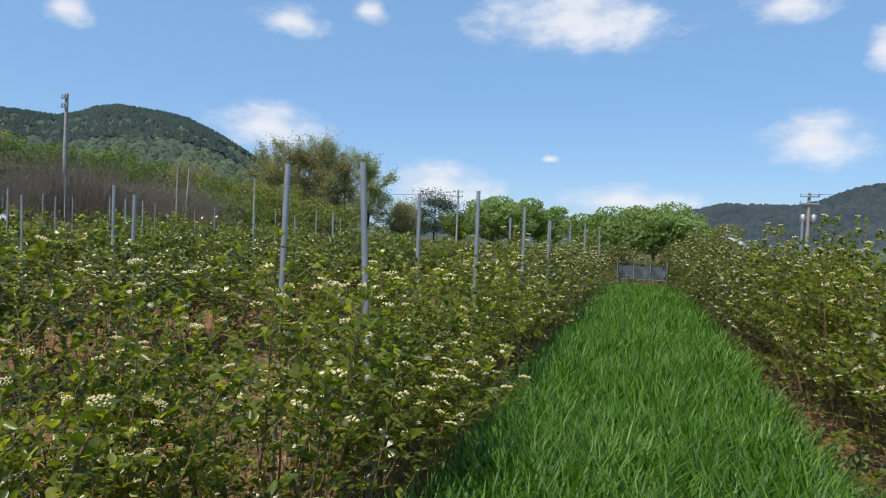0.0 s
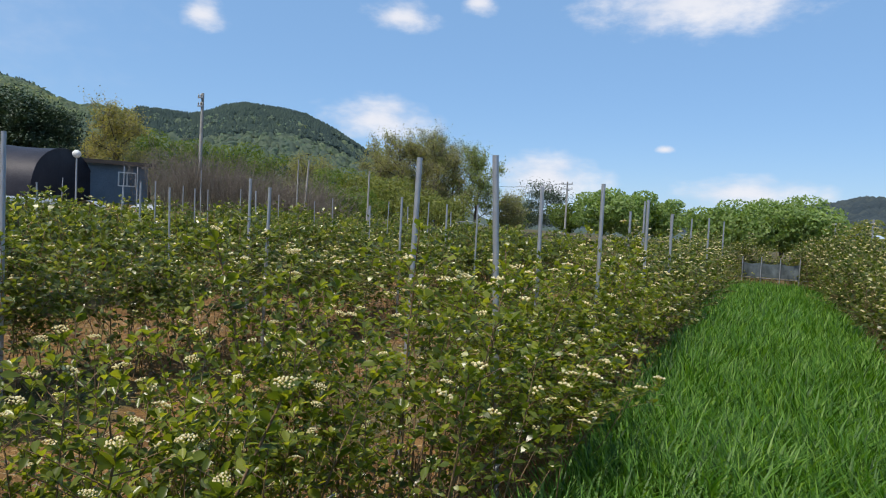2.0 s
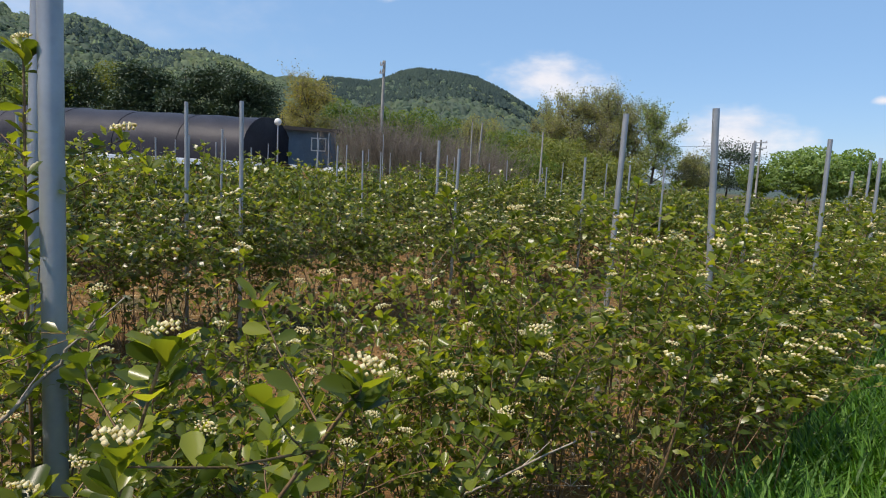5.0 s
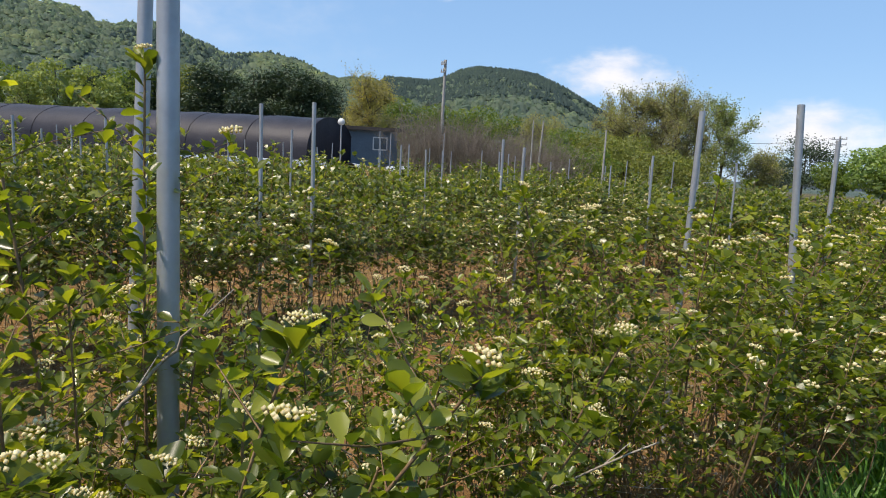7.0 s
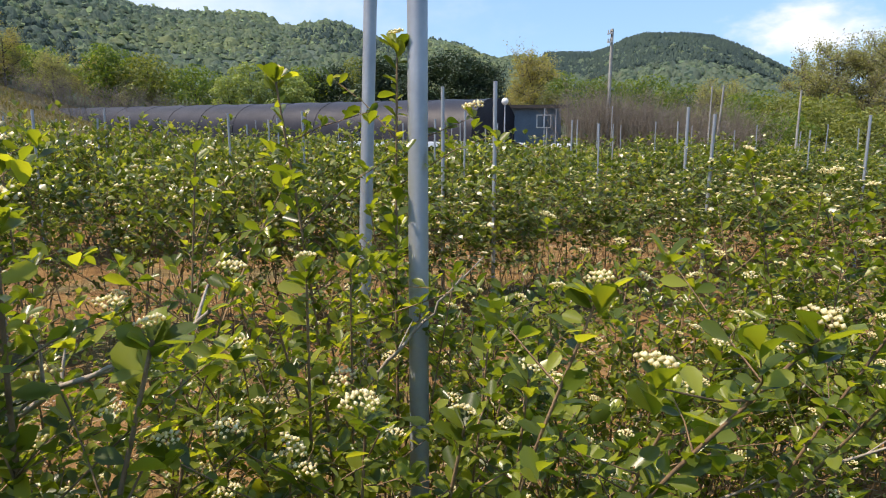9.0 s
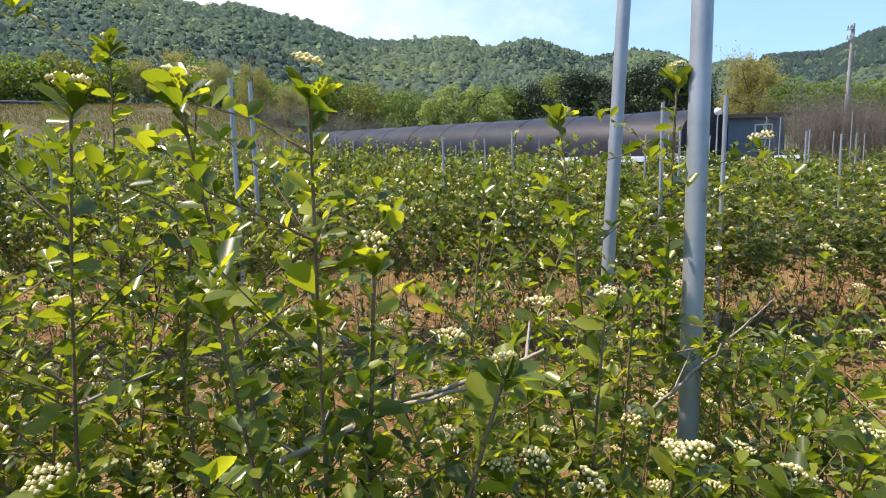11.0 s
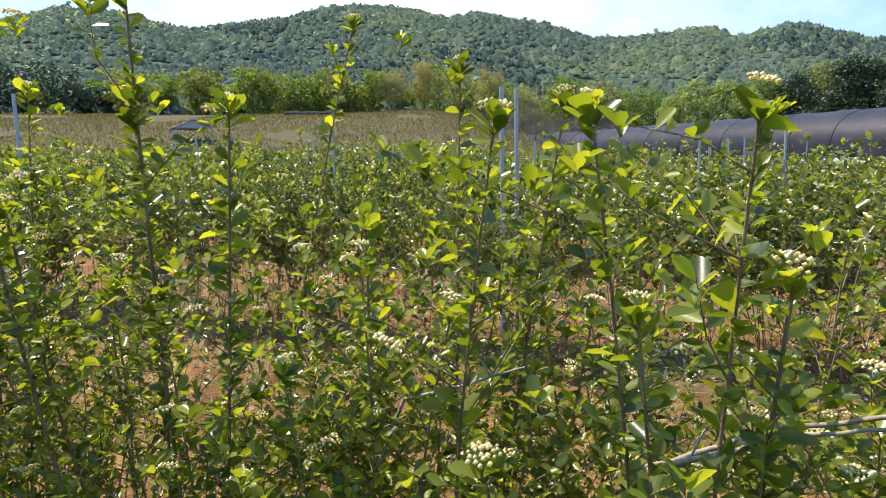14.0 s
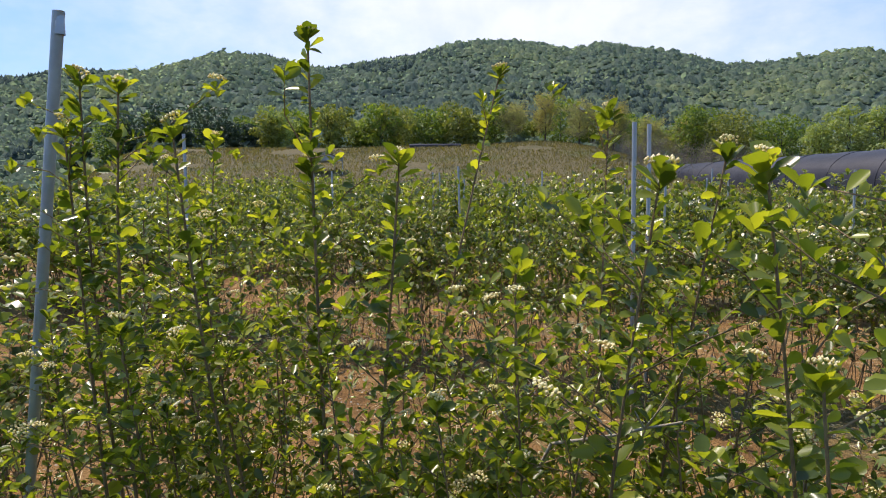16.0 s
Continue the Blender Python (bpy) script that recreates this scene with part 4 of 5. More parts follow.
# ---- woods on the hills ----
def build_woods():
    """Crowns of the hill woods: a low mound each, roughened by leaf clumps that stand out of it."""
    rng = np.random.default_rng(9)
    pile = Pile()
    n = 23000
    az = rng.uniform(28, 158, n)
    r = np.sqrt(rng.uniform(98 ** 2, 313 ** 2, n))
    x, y = -r * np.sin(np.radians(az)), r * np.cos(np.radians(az))
    keep = (smooth_step((r - 225) / 30) * smooth_step((61 - az) / 6) < 0.5) | (rng.random(n) < 0.15)
    x, y, n = x[keep], y[keep], int(keep.sum())
    z = ground_z(x, y)
    size = rng.lognormal(0.14, 0.32, n)
    tall = size * rng.uniform(0.6, 1.1, n)
    turn = rng.uniform(0, 6.283, n)
    kind = rng.integers(10, size=n)
    ring = np.arange(4) * 2 * math.pi / 4
    dome_f = [(0, 1 + i, 1 + (i + 1) % 4) for i in range(4)] + [(1 + i, 5 + i, 5 + (i + 1) % 4) for i in range(4)] + [(1 + i, 5 + (i + 1) % 4, 1 + (i + 1) % 4) for i in range(4)]
    for k in range(10):
        v = [(rng.uniform(-0.2, 0.2), rng.uniform(-0.2, 0.2), 0.9)]
        v += [(math.cos(a) * s, math.sin(a) * s, rng.uniform(0.35, 0.7)) for a, s in zip(ring, rng.uniform(0.5, 0.85, 4))]
        v += [(math.cos(a) * s, math.sin(a) * s, -0.4) for a, s in zip(ring, rng.uniform(1.1, 1.4, 4))]
        clumps = Pile()
        clumps.add(v, dome_f)
        out = unit(rng.normal(0, 1, (8, 3)) * (1, 1, 0.6) + (0, 0, 0.45))
        face = unit(out + rng.normal(0, 0.5, (8, 3)))
        s = rng.uniform(0.35, 0.75, 8)
        clumps.spread([(-0.5, -0.2, 0), (0.1, -0.5, 0.1), (0.5, 0.1, 0), (-0.1, 0.55, 0.1)], QUAD_F, frames_of(unit(np.cross(face, rng.normal(0, 1, (8, 3)))), face, s, s), out * (1.0, 1.0, 0.95) * rng.uniform(0.75, 1.1, (8, 1)))
        pick = kind == k
        co, si = np.cos(turn[pick]) * size[pick], np.sin(turn[pick]) * size[pick]
        zero = np.zeros(pick.sum())
        axes = np.stack([np.stack([co, si, zero], 1), np.stack([-si, co, zero], 1), np.stack([zero, zero, tall[pick]], 1)], 1)
        pile.spread(np.concatenate(clumps.verts), np.concatenate(clumps.faces[3]), axes, np.stack([x[pick], y[pick], z[pick] + 0.4], 1))
    tagged(new("hill_woodland", pile.mesh("hill_woodland", HAZED_FOREST)), "dense mixed green woodland covering the hills, paled and blued by painted haze", "woodland", kind="stuff")


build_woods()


def build_conifers():
    """Dark pointed conifers in patches high on the hills."""
    rng = np.random.default_rng(19)
    n = 20000
    az, r = np.where(rng.random(n) < 0.45, rng.uniform(33, 60, n), rng.uniform(30, 150, n)), np.sqrt(rng.uniform(150 ** 2, 318 ** 2, n))
    x, y = -r * np.sin(np.radians(az)), r * np.cos(np.radians(az))
    patch = np.array([noise.noise((u * 0.016, v * 0.016, 4)) for u, v in zip(x, y)])
    keep = patch + 0.75 * smooth_step((r - 235) / 40) * smooth_step((58 - az) / 6) + 0.22 * smooth_step((80 - az) / 10) * smooth_step((r - 190) / 40) > 0.26
    x, y = x[keep], y[keep]
    n = len(x)
    s, t = rng.uniform(0.9, 1.6, n), rng.uniform(1.6, 3.0, n)
    turn = rng.uniform(0, 6.283, n)
    zero = np.zeros(n)
    axes = np.stack([np.stack([np.cos(turn) * s, np.sin(turn) * s, zero], 1), np.stack([-np.sin(turn) * s, np.cos(turn) * s, zero], 1), np.stack([zero, zero, t], 1)], 1)
    v = [(0, 0, 1)] + [(math.cos(i * 1.2566) * (0.6 + 0.15 * (i % 2)), math.sin(i * 1.2566) * 0.6, 0.45) for i in range(5)] + [(math.cos(i * 1.2566), math.sin(i * 1.2566), 0.05) for i in range(5)]
    f = [(0, 1 + i, 1 + (i + 1) % 5) for i in range(5)] + [(1 + i, 6 + i, 6 + (i + 1) % 5) for i in range(5)]
    pile = Pile()
    pile.spread(v, f, axes, np.stack([x, y, ground_z(x, y)], 1))
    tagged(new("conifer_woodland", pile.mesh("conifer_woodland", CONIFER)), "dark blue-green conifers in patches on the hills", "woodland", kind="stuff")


build_conifers()


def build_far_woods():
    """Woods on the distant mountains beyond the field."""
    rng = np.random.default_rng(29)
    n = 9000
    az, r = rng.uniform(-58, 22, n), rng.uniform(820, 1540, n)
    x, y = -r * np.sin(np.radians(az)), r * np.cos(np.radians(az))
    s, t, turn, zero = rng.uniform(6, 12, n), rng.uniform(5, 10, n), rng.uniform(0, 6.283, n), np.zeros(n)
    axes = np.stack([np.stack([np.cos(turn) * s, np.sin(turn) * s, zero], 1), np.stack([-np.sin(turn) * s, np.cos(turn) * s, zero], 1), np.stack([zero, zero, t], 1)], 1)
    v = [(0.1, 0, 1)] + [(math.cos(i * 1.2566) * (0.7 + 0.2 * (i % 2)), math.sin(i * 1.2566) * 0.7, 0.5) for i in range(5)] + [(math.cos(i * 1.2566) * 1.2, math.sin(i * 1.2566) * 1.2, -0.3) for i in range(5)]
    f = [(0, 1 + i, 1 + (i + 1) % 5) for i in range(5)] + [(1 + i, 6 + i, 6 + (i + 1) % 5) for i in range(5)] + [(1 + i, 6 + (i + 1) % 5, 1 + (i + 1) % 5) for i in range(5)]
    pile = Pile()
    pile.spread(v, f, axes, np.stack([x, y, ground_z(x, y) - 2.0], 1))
    tagged(new("far_woodland", pile.mesh("far_woodland", HAZED_FARWOOD)), "dark woods on distant mountains, haze painted in as blue", "woodland", kind="stuff")


build_far_woods()


# ---- bare brush beside the hut ----
def brush(az, r, wide, height, count, seed, material=TWIG):
    rng = np.random.default_rng(seed)
    pile = Pile()
    for i in range(count):
        bx, by = rng.normal(0, wide * 0.3, 2)
        h = height * rng.uniform(0.55, 1.05)
        lean = rng.normal(0, 0.34, 2) * h
        p = np.array([(bx, by, -0.1), (bx + lean[0] * 0.4, by + lean[1] * 0.4, h * 0.5), (bx + lean[0], by + lean[1], h)])
        pile.tube(p, [0.013, 0.009, 0.004], 3)
        for k in range(9):
            t = rng.uniform(0.3, 0.95)
            a = p[0] * (1 - t) + p[2] * t
            b = a + np.array([rng.normal(0, 0.4), rng.normal(0, 0.4), rng.uniform(0.1, 0.6)])
            pile.tube([a, b], [0.007, 0.003], 3)
    x, y = polar(az, r)
    ob = new("bare_shrub", pile.mesh("bare_shrub", material))
    ob.location = (x, y, on_ground(x, y))
    tagged(ob, "leafless reddish-brown shrub thicket with dense upright twigs", "shrub", "bare shrubs near the hut")


for i in range(16):
    brush(39.0 + i * 0.88, 35 + (i % 3) * 1.6, 2.4, 3.1 + 0.5 * math.sin(i * 1.7), 70, 70 + i)


for i in range(9):
    brush(86.5 + i * 1.5, 62 + (i % 3) * 5, 4.2, 3.6 + 0.6 * math.sin(i * 2.3), 60, 270 + i)


for i in range(9):
    brush(117 + i * 2.9, 36 + (i % 3) * 2.5, 2.2, 1.7 + 0.4 * math.sin(i * 2.1), 34, 170 + i)


def build_meadow():
    """Dry grass standing on the slope."""
    rng = np.random.default_rng(33)
    n = 60000
    az, r = rng.uniform(88, 152, n), np.sqrt(rng.uniform(31 ** 2, 96 ** 2, n))
    x, y = -r * np.sin(np.radians(az)), r * np.cos(np.radians(az))
    keep = np.array([noise.noise((u * 0.09, v * 0.09, 2)) for u, v in zip(x, y)]) > -0.22
    x, y, r = x[keep], y[keep], r[keep]
    n = len(x)
    turn = rng.uniform(0, 6.283, n)
    way = np.stack([np.cos(turn) * 0.35, np.sin(turn) * 0.35, np.ones(n)], 1)
    h = rng.uniform(0.15, 0.42, n)
    pile = Pile()
    pile.spread([(-0.5, 0, 0), (0.5, 0, 0), (0.12, 1, 0.2)], [(0, 1, 2)], frames_of(way, np.stack([np.cos(turn), np.sin(turn), np.zeros(n)], 1), h, 0.0016 * r), np.stack([x, y, ground_z(x, y) - 0.03], 1))
    tagged(new("dry_grass", pile.mesh("dry_grass", HAY)), "dry brownish meadow grass on the slope", "grass", kind="stuff")


build_meadow()


# ---- tunnel, hut, poles ----
def tunnel():
    a, b = Vector((-30.8, 18.2, 0)), Vector((-74.0, -8.7, 0))
    way = (b - a).normalized()
    side = Vector((-way.y, way.x, 0))
    half, high, n, k = 2.8, 2.6, 52, 16
    ob = new("polytunnel")
    pile = Pile()
    v = []
    for i in range(n + 1):
        c = a.lerp(b, i / n)
        z = 1.83 + 1.1 * i / n
        sag = 0.05 * abs(math.sin(i * math.pi / 3))
        for j in range(k + 1):
            t = math.pi * j / k
            w = math.cos(t) * half
            h = (math.sin(t) ** 0.75) * (high - sag)
            v.append((c.x + side.x * w, c.y + side.y * w, z + h - 0.3 * (j in (0, k))))
    f = [(i * (k + 1) + j, i * (k + 1) + j + 1, (i + 1) * (k + 1) + j + 1, (i + 1) * (k + 1) + j) for i in range(n) for j in range(k)]
    part("film_cover", mesh_of("film_cover", v, np.array(f), FILM), ob)
    for name, i, c in (("end_wall", 0, a), ("end_wall", n, b)):
        ring = v[i * (k + 1):(i + 1) * (k + 1)]
        inner = [(p[0] - way.x * 0.12 * (1 if i else -1), p[1] - way.y * 0.12 * (1 if i else -1), p[2]) for p in ring]
        vv = ring + inner + [(c.x, c.y, ring[0][2])]
        ff = [(j, j + 1, len(ring) * 2) for j in range(k)]
        part(name, mesh_of("end_wall", vv, np.array(ff), FILM, False), ob)
    for i in range(0, n + 1, 4):
        pile = Pile()
        ring = np.array(v[i * (k + 1):(i + 1) * (k + 1)])
        mid = ring.mean(0)
        pile.tube(mid + (ring - mid) * 1.006, [0.02] * (k + 1), 5)
        part("strap", pile.mesh("strap", FILM), ob, "dark strap over the film")
    tagged(ob, "long arched polytunnel covered in black shade film", "greenhouse")


tunnel()


def hut():
    ob = new("hut")
    az0 = 56.2
    x, y = polar(az0, 38.0)
    ob.matrix_world = pose(x, y, on_ground(x, y), 0, 0, az0 + 8)
    w, d, h = 1.75, 2.4, 2.15
    walls = Pile()
    walls.box(-w, 0, -0.3, w, d, h)
    wall = part("wall", walls.mesh("hut_wall", BLUEWALL, False), ob)
    for i in range(12):
        px = -w + (i + 0.5) * 2 * w / 12
        rib = Pile()
        rib.box(px - 0.012, -0.016, 0, px + 0.012, -0.002, h - 0.02)
        part("rib", rib.mesh("rib", BLUEWALL, False), wall)
    roof = Pile()
    roof.box(-w - 0.55, -0.35, h + 0.002, w + 0.35, d + 0.3, h + 0.14)
    roof.box(-w - 0.58, -0.39, h - 0.05, w + 0.38, -0.352, h + 0.16)
    part("roof", roof.mesh("hut_roof", ROOFING, False), ob, "dark flat overhanging roof")
    win = new("window")
    win.parent = ob
    frame_pile = Pile()
    for x0, z0, x1, z1 in ((0.25, 0.95, 1.15, 1.02), (0.25, 1.68, 1.15, 1.75), (0.25, 1.02, 0.32, 1.68), (1.08, 1.02, 1.15, 1.68), (0.67, 1.02, 0.73, 1.68)):
        frame_pile.box(x0, -0.05, z0, x1, 0.0, z1)
    part("window_frame", frame_pile.mesh("hut_window_frame", WHITE, False), win, "white window frame")
    glass, n, l, b = nodes_of("window_glass")
    b.inputs["Base Color"].default_value, b.inputs["Roughness"].default_value = (0.09, 0.12, 0.15, 1), 0.05
    pane = Pile()
    pane.box(0.32, -0.022, 1.02, 0.67, -0.014, 1.68)
    pane.box(0.73, -0.022, 1.02, 1.08, -0.014, 1.68)
    part("pane", pane.mesh("hut_pane", glass, False), win)
    tagged(ob, "small blue-grey panelled hut with a white-framed window", "hut")


hut()


def garden_lamp():
    x, y = -29.0, 17.7
    ob = new("garden_lamp")
    z = on_ground(x, y)
    ob.location = (x, y, z)
    top = 4.12 - z
    p = Pile()
    p.tube([(0, 0, -0.1), (0, 0, top - 0.18)], [0.05, 0.035], 8)
    part("pole", p.mesh("lamp_pole", ZINC), ob)
    g = Pile()
    v, f = ico(3)
    g.add(v * 0.19 + (0, 0, top), f)
    part("globe", g.mesh("lamp_globe", WHITE), ob, "white globe shade")
    tagged(ob, "slim garden lamp with a white globe on a pole", "lamp")


garden_lamp()


def utility_pole(x, y, top, lean=0.0, arms=1, radius=0.12, label="grey concrete utility pole with insulators", boxes=0, material=CONCRETE, arm=0.55):
    z = on_ground(x, y)
    ob = new("utility_pole")
    ob.matrix_world = pose(x, y, z, 0, lean, 0)
    h = top - z
    p = Pile()
    p.tube([(0, 0, -0.3), (0, 0, h)], [radius, radius * 0.62], 10)
    part("shaft", p.mesh("pole_shaft", material), ob)
    for i in range(arms):
        q = Pile()
        hz = h - 0.25 - 0.45 * i
        q.box(-arm, -0.05 - radius, hz - 0.04, arm, 0.02 - radius, hz + 0.04)
        part("crossarm", q.mesh("crossarm", ZINC, False), ob)
        for dx in (-arm * 0.9, 0.0, arm * 0.9):
            s = Pile()
            s.tube([(dx, -radius, hz + 0.04), (dx, -radius, hz + 0.10), (dx, -radius, hz + 0.16), (dx, -radius, hz + 0.2)], [0.02, 0.04, 0.03, 0.015], 8)
            part("insulator", s.mesh("insulator", CONCRETE), ob)
    for i in range(boxes):
        s = Pile()
        dx = 0.3 if i else -0.3
        s.tube([(dx, 0, h - 2.0), (dx, 0, h - 1.95), (dx, 0, h - 1.4), (dx, 0, h - 1.35)], [0.05, 0.16, 0.16, 0.05], 10)
        part("transformer", s.mesh("transformer", ZINC), ob)
    tagged(ob, label, "utility pole")


utility_pole(-27.8, 23.7, 8.1, 1.0, 2, arm=0.2)
utility_pole(-22.8, 26.6, 4.75, 4.0, 0, 0.07, "leaning pale pole beside bare shrubs")
utility_pole(-16.3, 23.7, 3.92, 0.5, 0, 0.06, "plain pale pole at the field edge")
utility_pole(-22.2, 25.4, 4.65, 0.5, 0, 0.05, "thin pale pole among bare shrubs")
x, y = polar(17.3, 60)
utility_pole(x, y, 6.0, 0, 2, 0.11)
x, y = polar(-11.9, 46)
utility_pole(x, y, 5.2, 0, 2, 0.13, "grey utility pole with crossarms and transformers", 2)


def low_tunnel(az, r, wide, high, long, material, turn, label, name="low_tunnel", hoops=True):
    x, y = polar(az, r)
    ob = new(name)
    ob.matrix_world = pose(x, y, on_ground(x, y), 0, 0, turn)
    k, n = 12, 6
    v = [(math.cos(math.pi * j / k) * wide / 2, long * i / n, math.sin(math.pi * j / k) ** 0.7 * high + (0.03 if i % 2 else 0)) for i in range(n + 1) for j in range(k + 1)]
    f = [(i * (k + 1) + j, i * (k + 1) + j + 1, (i + 1) * (k + 1) + j + 1, (i + 1) * (k + 1) + j) for i in range(n) for j in range(k)]
    part("cover", mesh_of("tunnel_cover", v, np.array(f), material), ob)
    for i in range(n + 1 if hoops else 0):
        p = Pile()
        ring = np.array(v[i * (k + 1):(i + 1) * (k + 1)])
        p.tube(ring + (0, 0, 0.01), [0.025] * (k + 1), 5)
        part("hoop", p.mesh("hoop", ZINC), ob)
    tagged(ob, label, "greenhouse")


low_tunnel(-6.0, 36, 2.6, 2.15, 6, POLYTHENE, -10, "low greenhouse under pale bluish polythene", hoops=False)
low_tunnel(25.6, 35, 3.3, 1.45, 5, GREYCLOTH, 25, "small hooped shelter with grey cloth cover", hoops=False)


def gabled_shelter(az, r, half, eaves, ridge, long):
    x, y = polar(az, r)
    ob = new("field_shelter")
    ob.matrix_world = pose(x, y, on_ground(x, y), 0, 0, az + 12)
    for s in (-1, 1):
        p = Pile()
        q = [(s * (half + 0.12), -0.15, eaves - 0.06), (s * (half + 0.12), long + 0.15, eaves - 0.06), (0, long + 0.15, ridge), (0, -0.15, ridge)]
        p.add(q + [(u, v, w + 0.05) for u, v, w in q], [(0, 1, 2, 3), (4, 7, 6, 5), (0, 4, 5, 1), (1, 5, 6, 2), (2, 6, 7, 3), (3, 7, 4, 0)])
        part("roof", p.mesh("shelter_roof", PALECLOTH, False), ob)
        for v in (0.0, long):
            t = Pile()
            t.tube([(s * half, v, -0.2), (s * half, v, eaves)], [0.04, 0.04], 8)
            part("post", t.mesh("shelter_post", ZINC), ob)
    g = Pile()
    g.add([(-half, long - 0.1, eaves - 0.2), (half, long - 0.1, eaves - 0.2), (half, long - 0.1, eaves - 0.1), (0, long - 0.1, ridge - 0.08), (-half, long - 0.1, eaves - 0.1)], [(0, 1, 2, 3, 4)])
    part("back_cover", g.mesh("shelter_back", PALECLOTH, False), ob)
    g = Pile()
    g.add([(-half, 0.02, eaves - 0.2), (half, 0.02, eaves - 0.2), (half, 0.02, eaves - 0.1), (0, 0.02, ridge - 0.04), (-half, 0.02, eaves - 0.1)], [(0, 1, 2, 3, 4)])
    part("front_cover", g.mesh("shelter_front", PALECLOTH, False), ob)
    tagged(ob, "small gabled shelter with pale grey cover on the meadow", "shelter")


gabled_shelter(125.7, 58, 1.45, 1.5, 2.05, 3.0)
# long low dark hump across the upper meadow
low_tunnel(118.0, 84, 1.0, 0.45, 7.0, FILM, 26, "low long dark strip on the meadow", "dark_strip", False)
for i in range(5):
    p = Pile()
    x, y = polar(53 + i * 4.2, 29.5 - 0.2 * i)
    n = 10
    v = [((j / n - 0.5) * 0.9, (i2 - 3) * 1.3, 0.25 * math.sin(math.pi * j / n) + 0.02) for i2 in range(7) for j in range(n + 1)]
    f = [(a * (n + 1) + j, a * (n + 1) + j + 1, (a + 1) * (n + 1) + j + 1, (a + 1) * (n + 1) + j) for a in range(6) for j in range(n)]
    ob = new("mulch_bed", mesh_of("mulch_bed", v, np.array(f), MULCH))
    ob.matrix_world = pose(x, y, on_ground(x, y), 0, 0, 62 - 6 * i)
    tagged(ob, "raised bed covered with silvery mulch film", "planting bed", "mulched beds before the tunnel")


# net and low hedge that close the end of the aisle
def end_net():
    ob = new("shade_net")
    x0, x1, y, low, high = -0.60, 1.05, 23.4, 0.48, 0.96
    n, k = 24, 6
    v = [(x0 + (x1 - x0) * i / n, y + 0.03 * math.sin(i * 0.8 + j * 0.5) + 0.02 * math.sin(i * 2.1), low + (high - low) * j / k - 0.05 * math.sin(math.pi * (i % 8) / 8) * (j / k)) for i in range(n + 1) for j in range(k + 1)]
    f = [(i * (k + 1) + j, (i + 1) * (k + 1) + j, (i + 1) * (k + 1) + j + 1, i * (k + 1) + j + 1) for i in range(n) for j in range(k)]
    part("net", mesh_of("net_cloth", v, np.array(f), BLUENET), ob)
    p = Pile()
    p.tube([(-1.0, y - 0.05, 0.45), (1.4, y - 0.05, 0.45)], [0.016, 0.016], 6)
    part("rail", p.mesh("net_rail", GREYCLOTH), ob)
    for i in range(4):
        p = Pile()
        p.tube([(x0 + i * 0.55, y - 0.04, -0.1), (x0 + i * 0.55, y - 0.04, 1.14)], [0.016, 0.016], 6)
        part("stake", p.mesh("net_stake", ZINC), ob)
    tagged(ob, "low pale bluish net on stakes closing the aisle's end", "net")


end_net()
for x in np.arange(-5.0, 7.0, 0.75):
    plant(EDGE_MID[rng.integers(3)], x, 24.4 + rng.uniform(-0.2, 0.2), rng.uniform(0, 6.28), (1.15, 1.15, 1.12), LABEL, "bushes beyond the aisle")


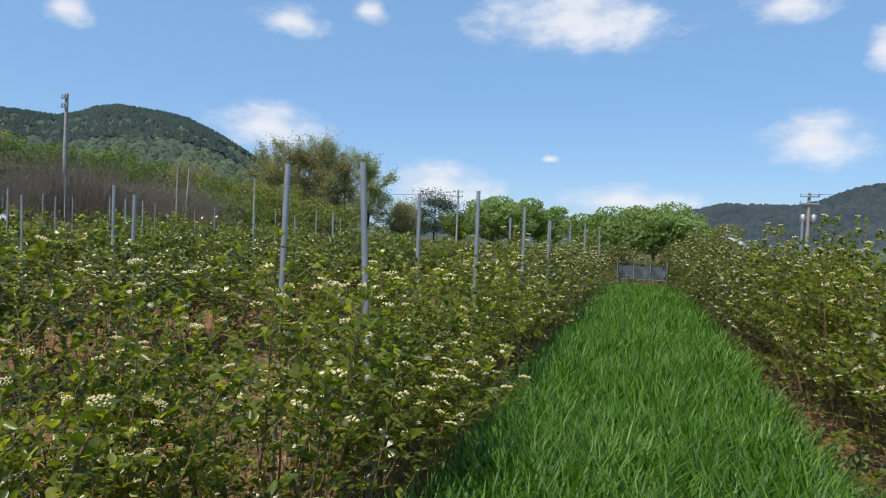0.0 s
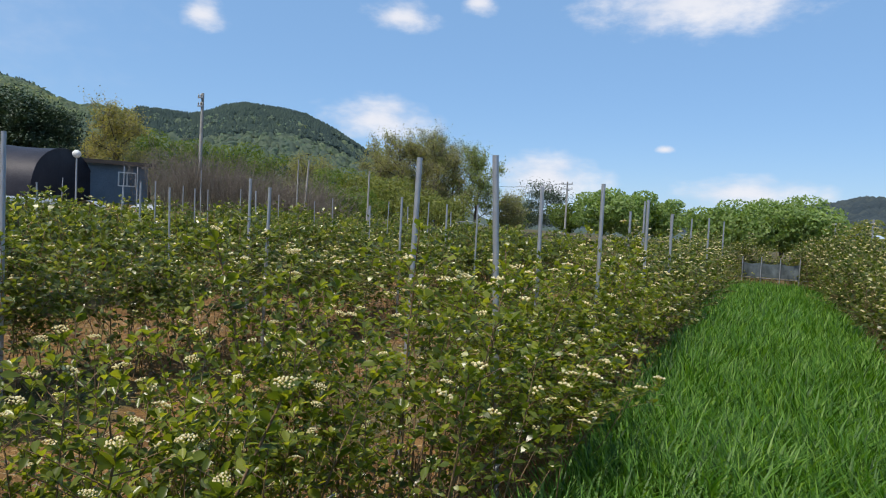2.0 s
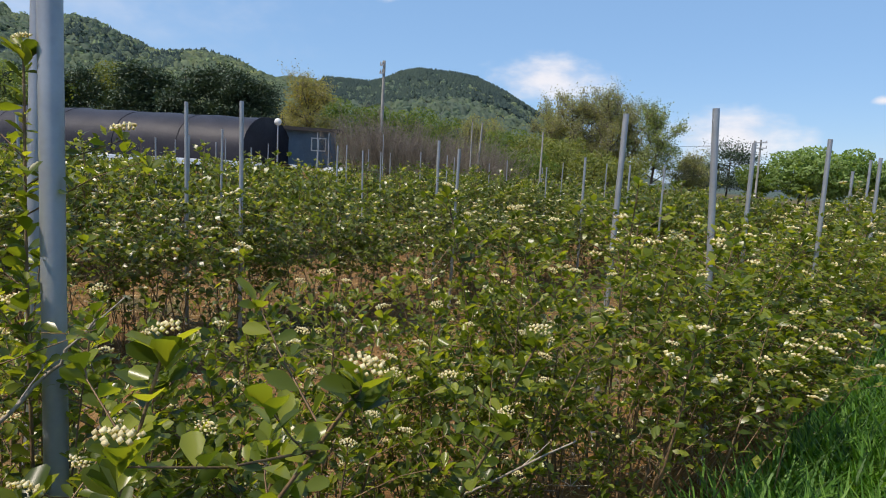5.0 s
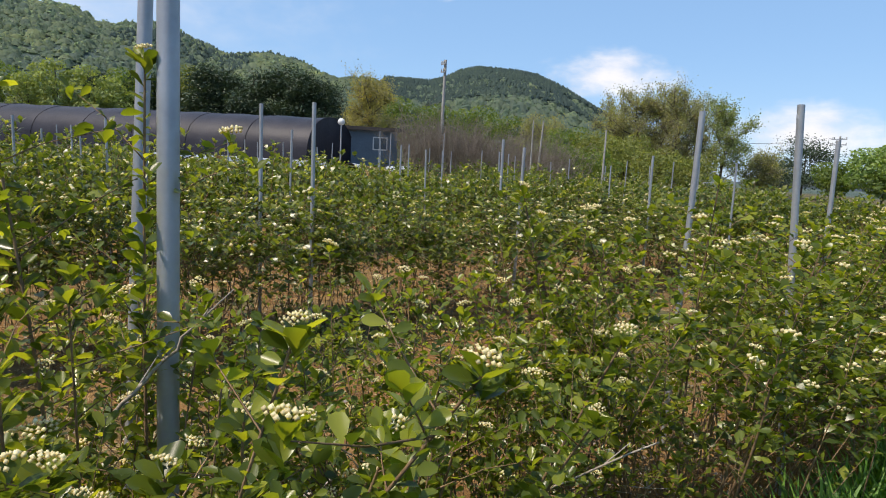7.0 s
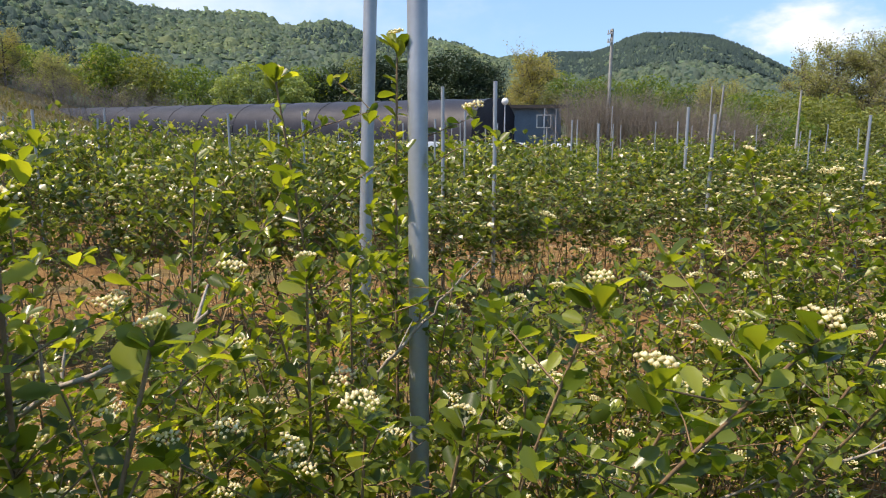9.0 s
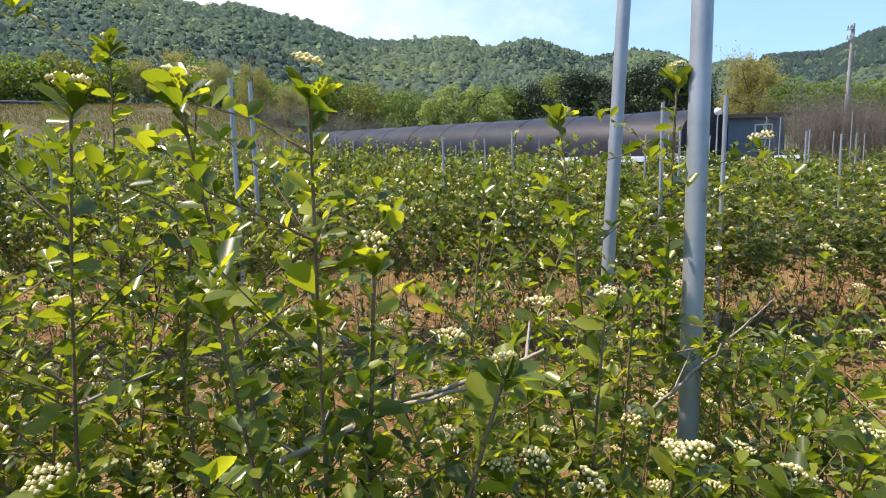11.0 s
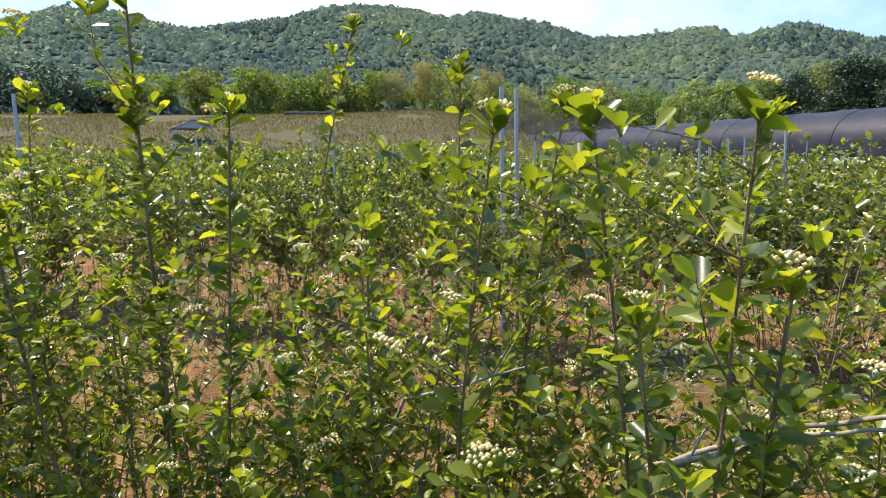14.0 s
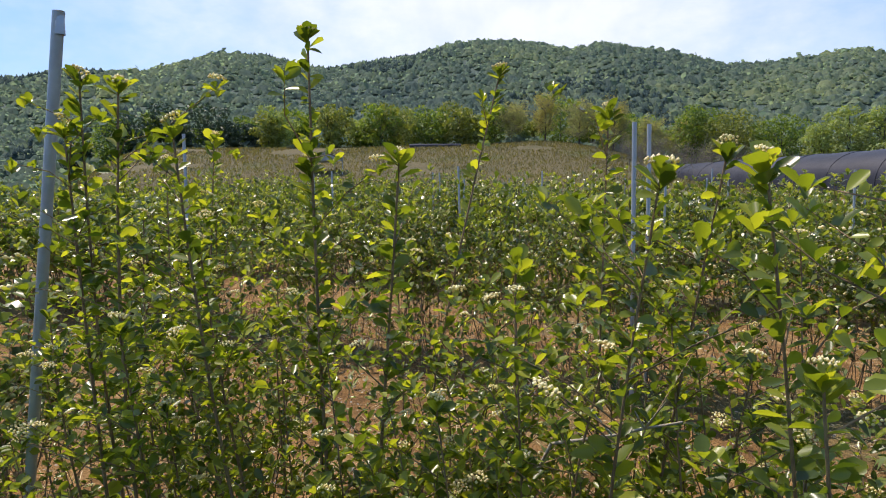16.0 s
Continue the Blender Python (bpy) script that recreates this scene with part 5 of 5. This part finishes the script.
# ---- litter and weeds on the soil ----
def build_litter():
    rng = np.random.default_rng(15)
    pile, weeds = Pile(), Pile()
    n = 15000
    x, y = rng.uniform(-9, 3.6, n), rng.uniform(-7, 13, n)
    turn = rng.uniform(0, 6.283, n)
    way = np.stack([np.cos(turn), np.sin(turn), rng.normal(0.02, 0.08, n)], 1)
    up = np.stack([np.zeros(n), np.zeros(n), np.ones(n)], 1) + rng.normal(0, 0.2, (n, 3))
    length = rng.uniform(0.05, 0.24, n)
    v = [(-0.5, 0, 0), (0.5, 0, 0), (0.4, 0.55, 0.03), (-0.4, 0.55, 0.03), (0, 1, 0)]
    pile.spread(v, np.array([(0, 1, 2), (0, 2, 3), (3, 2, 4)]), frames_of(way, up, length, np.full(n, 0.005)), np.stack([x, y, ground_z(x, y) + 0.02 + 0.05 * np.array([noise.noise((a * 1.3, b * 1.3, 0)) for a, b in zip(x, y)])], 1))
    tagged(new("straw_litter", pile.mesh("straw_litter", STRAW)), "scattered dry straw and dead stems on the soil", "litter", kind="stuff")
    bits = Pile()
    n = 14000
    x, y = rng.uniform(-8, 3.4, n), rng.uniform(-6, 12, n)
    face = unit(rng.normal(0, 0.35, (n, 3)) + (0, 0, 1))
    s = rng.uniform(0.012, 0.045, n)
    bits.spread(QUAD_V, QUAD_F, frames_of(unit(np.cross(face, rng.normal(0, 1, (n, 3)))), face, s, s * 0.7), np.stack([x, y, ground_z(x, y) + 0.015 + 0.05 * np.array([noise.noise((u * 1.3, v * 1.3, 0)) for u, v in zip(x, y)])], 1))
    tagged(new("leaf_litter", bits.mesh("leaf_litter", TWIG)), "brown dead leaves and crumbs strewn on the soil", "litter", kind="stuff")
    n = 16000
    x, y = rng.uniform(-9, 3.4, n), rng.uniform(-7, 16, n)
    keep = np.array([noise.noise((a * 0.7, b * 0.7, 9)) for a, b in zip(x, y)]) + 0.35 * np.exp(-((np.abs(x - 1.9) < 0.25) * 0.0 + np.minimum(np.abs(x + 0.5), np.abs(x - 1.85))) * 3) > 0.12
    x, y = x[keep], y[keep]
    n = len(x)
    turn = rng.uniform(0, 6.283, n)
    way = np.stack([np.cos(turn), np.sin(turn), rng.uniform(0.3, 1.6, n)], 1)
    n2 = 5000
    ys = rng.uniform(1.5, 22, n2)
    xs = np.where(rng.random(n2) < 0.65, rng.normal(2.25, 0.17, n2) - 0.042 * np.clip(ys - 5, 0, 30), rng.normal(-0.55, 0.12, n2) - 0.02 * np.clip(ys - 4, 0, 30))
    x, y, n = np.concatenate([x, xs]), np.concatenate([y, ys]), n + n2
    turn = rng.uniform(0, 6.283, n)
    way = np.stack([np.cos(turn), np.sin(turn), rng.uniform(0.3, 1.6, n)], 1)
    h = rng.uniform(0.06, 0.19, n)
    weeds.spread(LEAF2_V, LEAF2_F, frames_of(way, np.stack([-np.cos(turn), -np.sin(turn), np.ones(n)], 1), h, h * 0.3), np.stack([x, y, ground_z(x, y)], 1))
    tagged(new("weeds", weeds.mesh("weeds", WEED)), "low green and yellowing weeds on the soil", "weeds", kind="stuff")


build_litter()


# ---- scraps, hook and wires ----
def scrap(x, y, turn, long, wide, label):
    """A warped pale board lying on the soil."""
    n = 8
    pile = Pile()
    v, f = [], []
    for i in range(n + 1):
        t = i / n - 0.5
        half = wide / 2 * (1 - 0.25 * abs(t) + 0.06 * math.sin(i * 2.3))
        h = 0.03 + 0.02 * math.sin(i * 0.9)
        v += [(-half, t * long, h), (half, t * long, h + 0.008), (half, t * long, h + 0.022), (-half, t * long, h + 0.014)]
    for i in range(n):
        f += [(4 * i + j, 4 * i + (j + 1) % 4, 4 * i + 4 + (j + 1) % 4, 4 * i + 4 + j) for j in range(4)]
    f += [(3, 2, 1, 0), (4 * n, 4 * n + 1, 4 * n + 2, 4 * n + 3)]
    pile.add(v, f)
    ob = new("wood_scrap", pile.mesh("wood_scrap", DEADWOOD, False))
    ob.matrix_world = pose(x, y, on_ground(x, y), 0, 0, turn)
    tagged(ob, label, "scrap")


scrap(-2.4, 1.93, 12, 0.46, 0.06, "pale weathered board lying on the bare soil")
scrap(-3.3, 0.6, 70, 0.30, 0.05, "pale split piece of wood on the bare soil")


def wire_hook():
    pile = Pile()
    turn = np.linspace(-2.2, 2.2, 14)
    loop = np.stack([0.034 * np.cos(turn), 0.034 * np.sin(turn), 0.33 + 0.02 * turn], 1)
    pile.tube(loop, [0.004] * 14, 6)
    tail = np.array([loop[-1], loop[-1] + (-0.03, 0.01, -0.10), loop[-1] + (0.05, -0.05, -0.24)])
    pile.tube(tail, [0.004] * 3, 6)
    ob = new("wire_hook", pile.mesh("wire_hook", WHITE))
    ob.location = (-0.885, 4.285, 0)
    tagged(ob, "white wire hook tied round the foot of a steel post", "hook")


wire_hook()


def wire(a, b, sag, label="thin dark overhead power line between poles"):
    a, b = np.array(a, float), np.array(b, float)
    t = np.linspace(0, 1, 16)[:, None]
    pile = Pile()
    pile.tube(a * (1 - t) + b * t - np.array([0, 0, 1]) * sag * 4 * t * (1 - t), [0.008] * 16, 4)
    tagged(new("power_line", pile.mesh("power_line", ROOFING)), label, "cable", "overhead cables")


east, mid = polar(-11.9, 46), polar(17.3, 60)
out = polar(-40, 52)
for k in range(3):
    wire((east[0] - 0.45 + 0.45 * k, east[1] - 0.13, 5.1), (out[0] - 0.45 + 0.45 * k, out[1], 6.2), 0.5)
for k in range(2):
    wire((mid[0] - 0.45 + 0.9 * k, mid[1] - 0.1, 5.85), (mid[0] - 14, mid[1] + 6 + k, 6.1), 0.35)
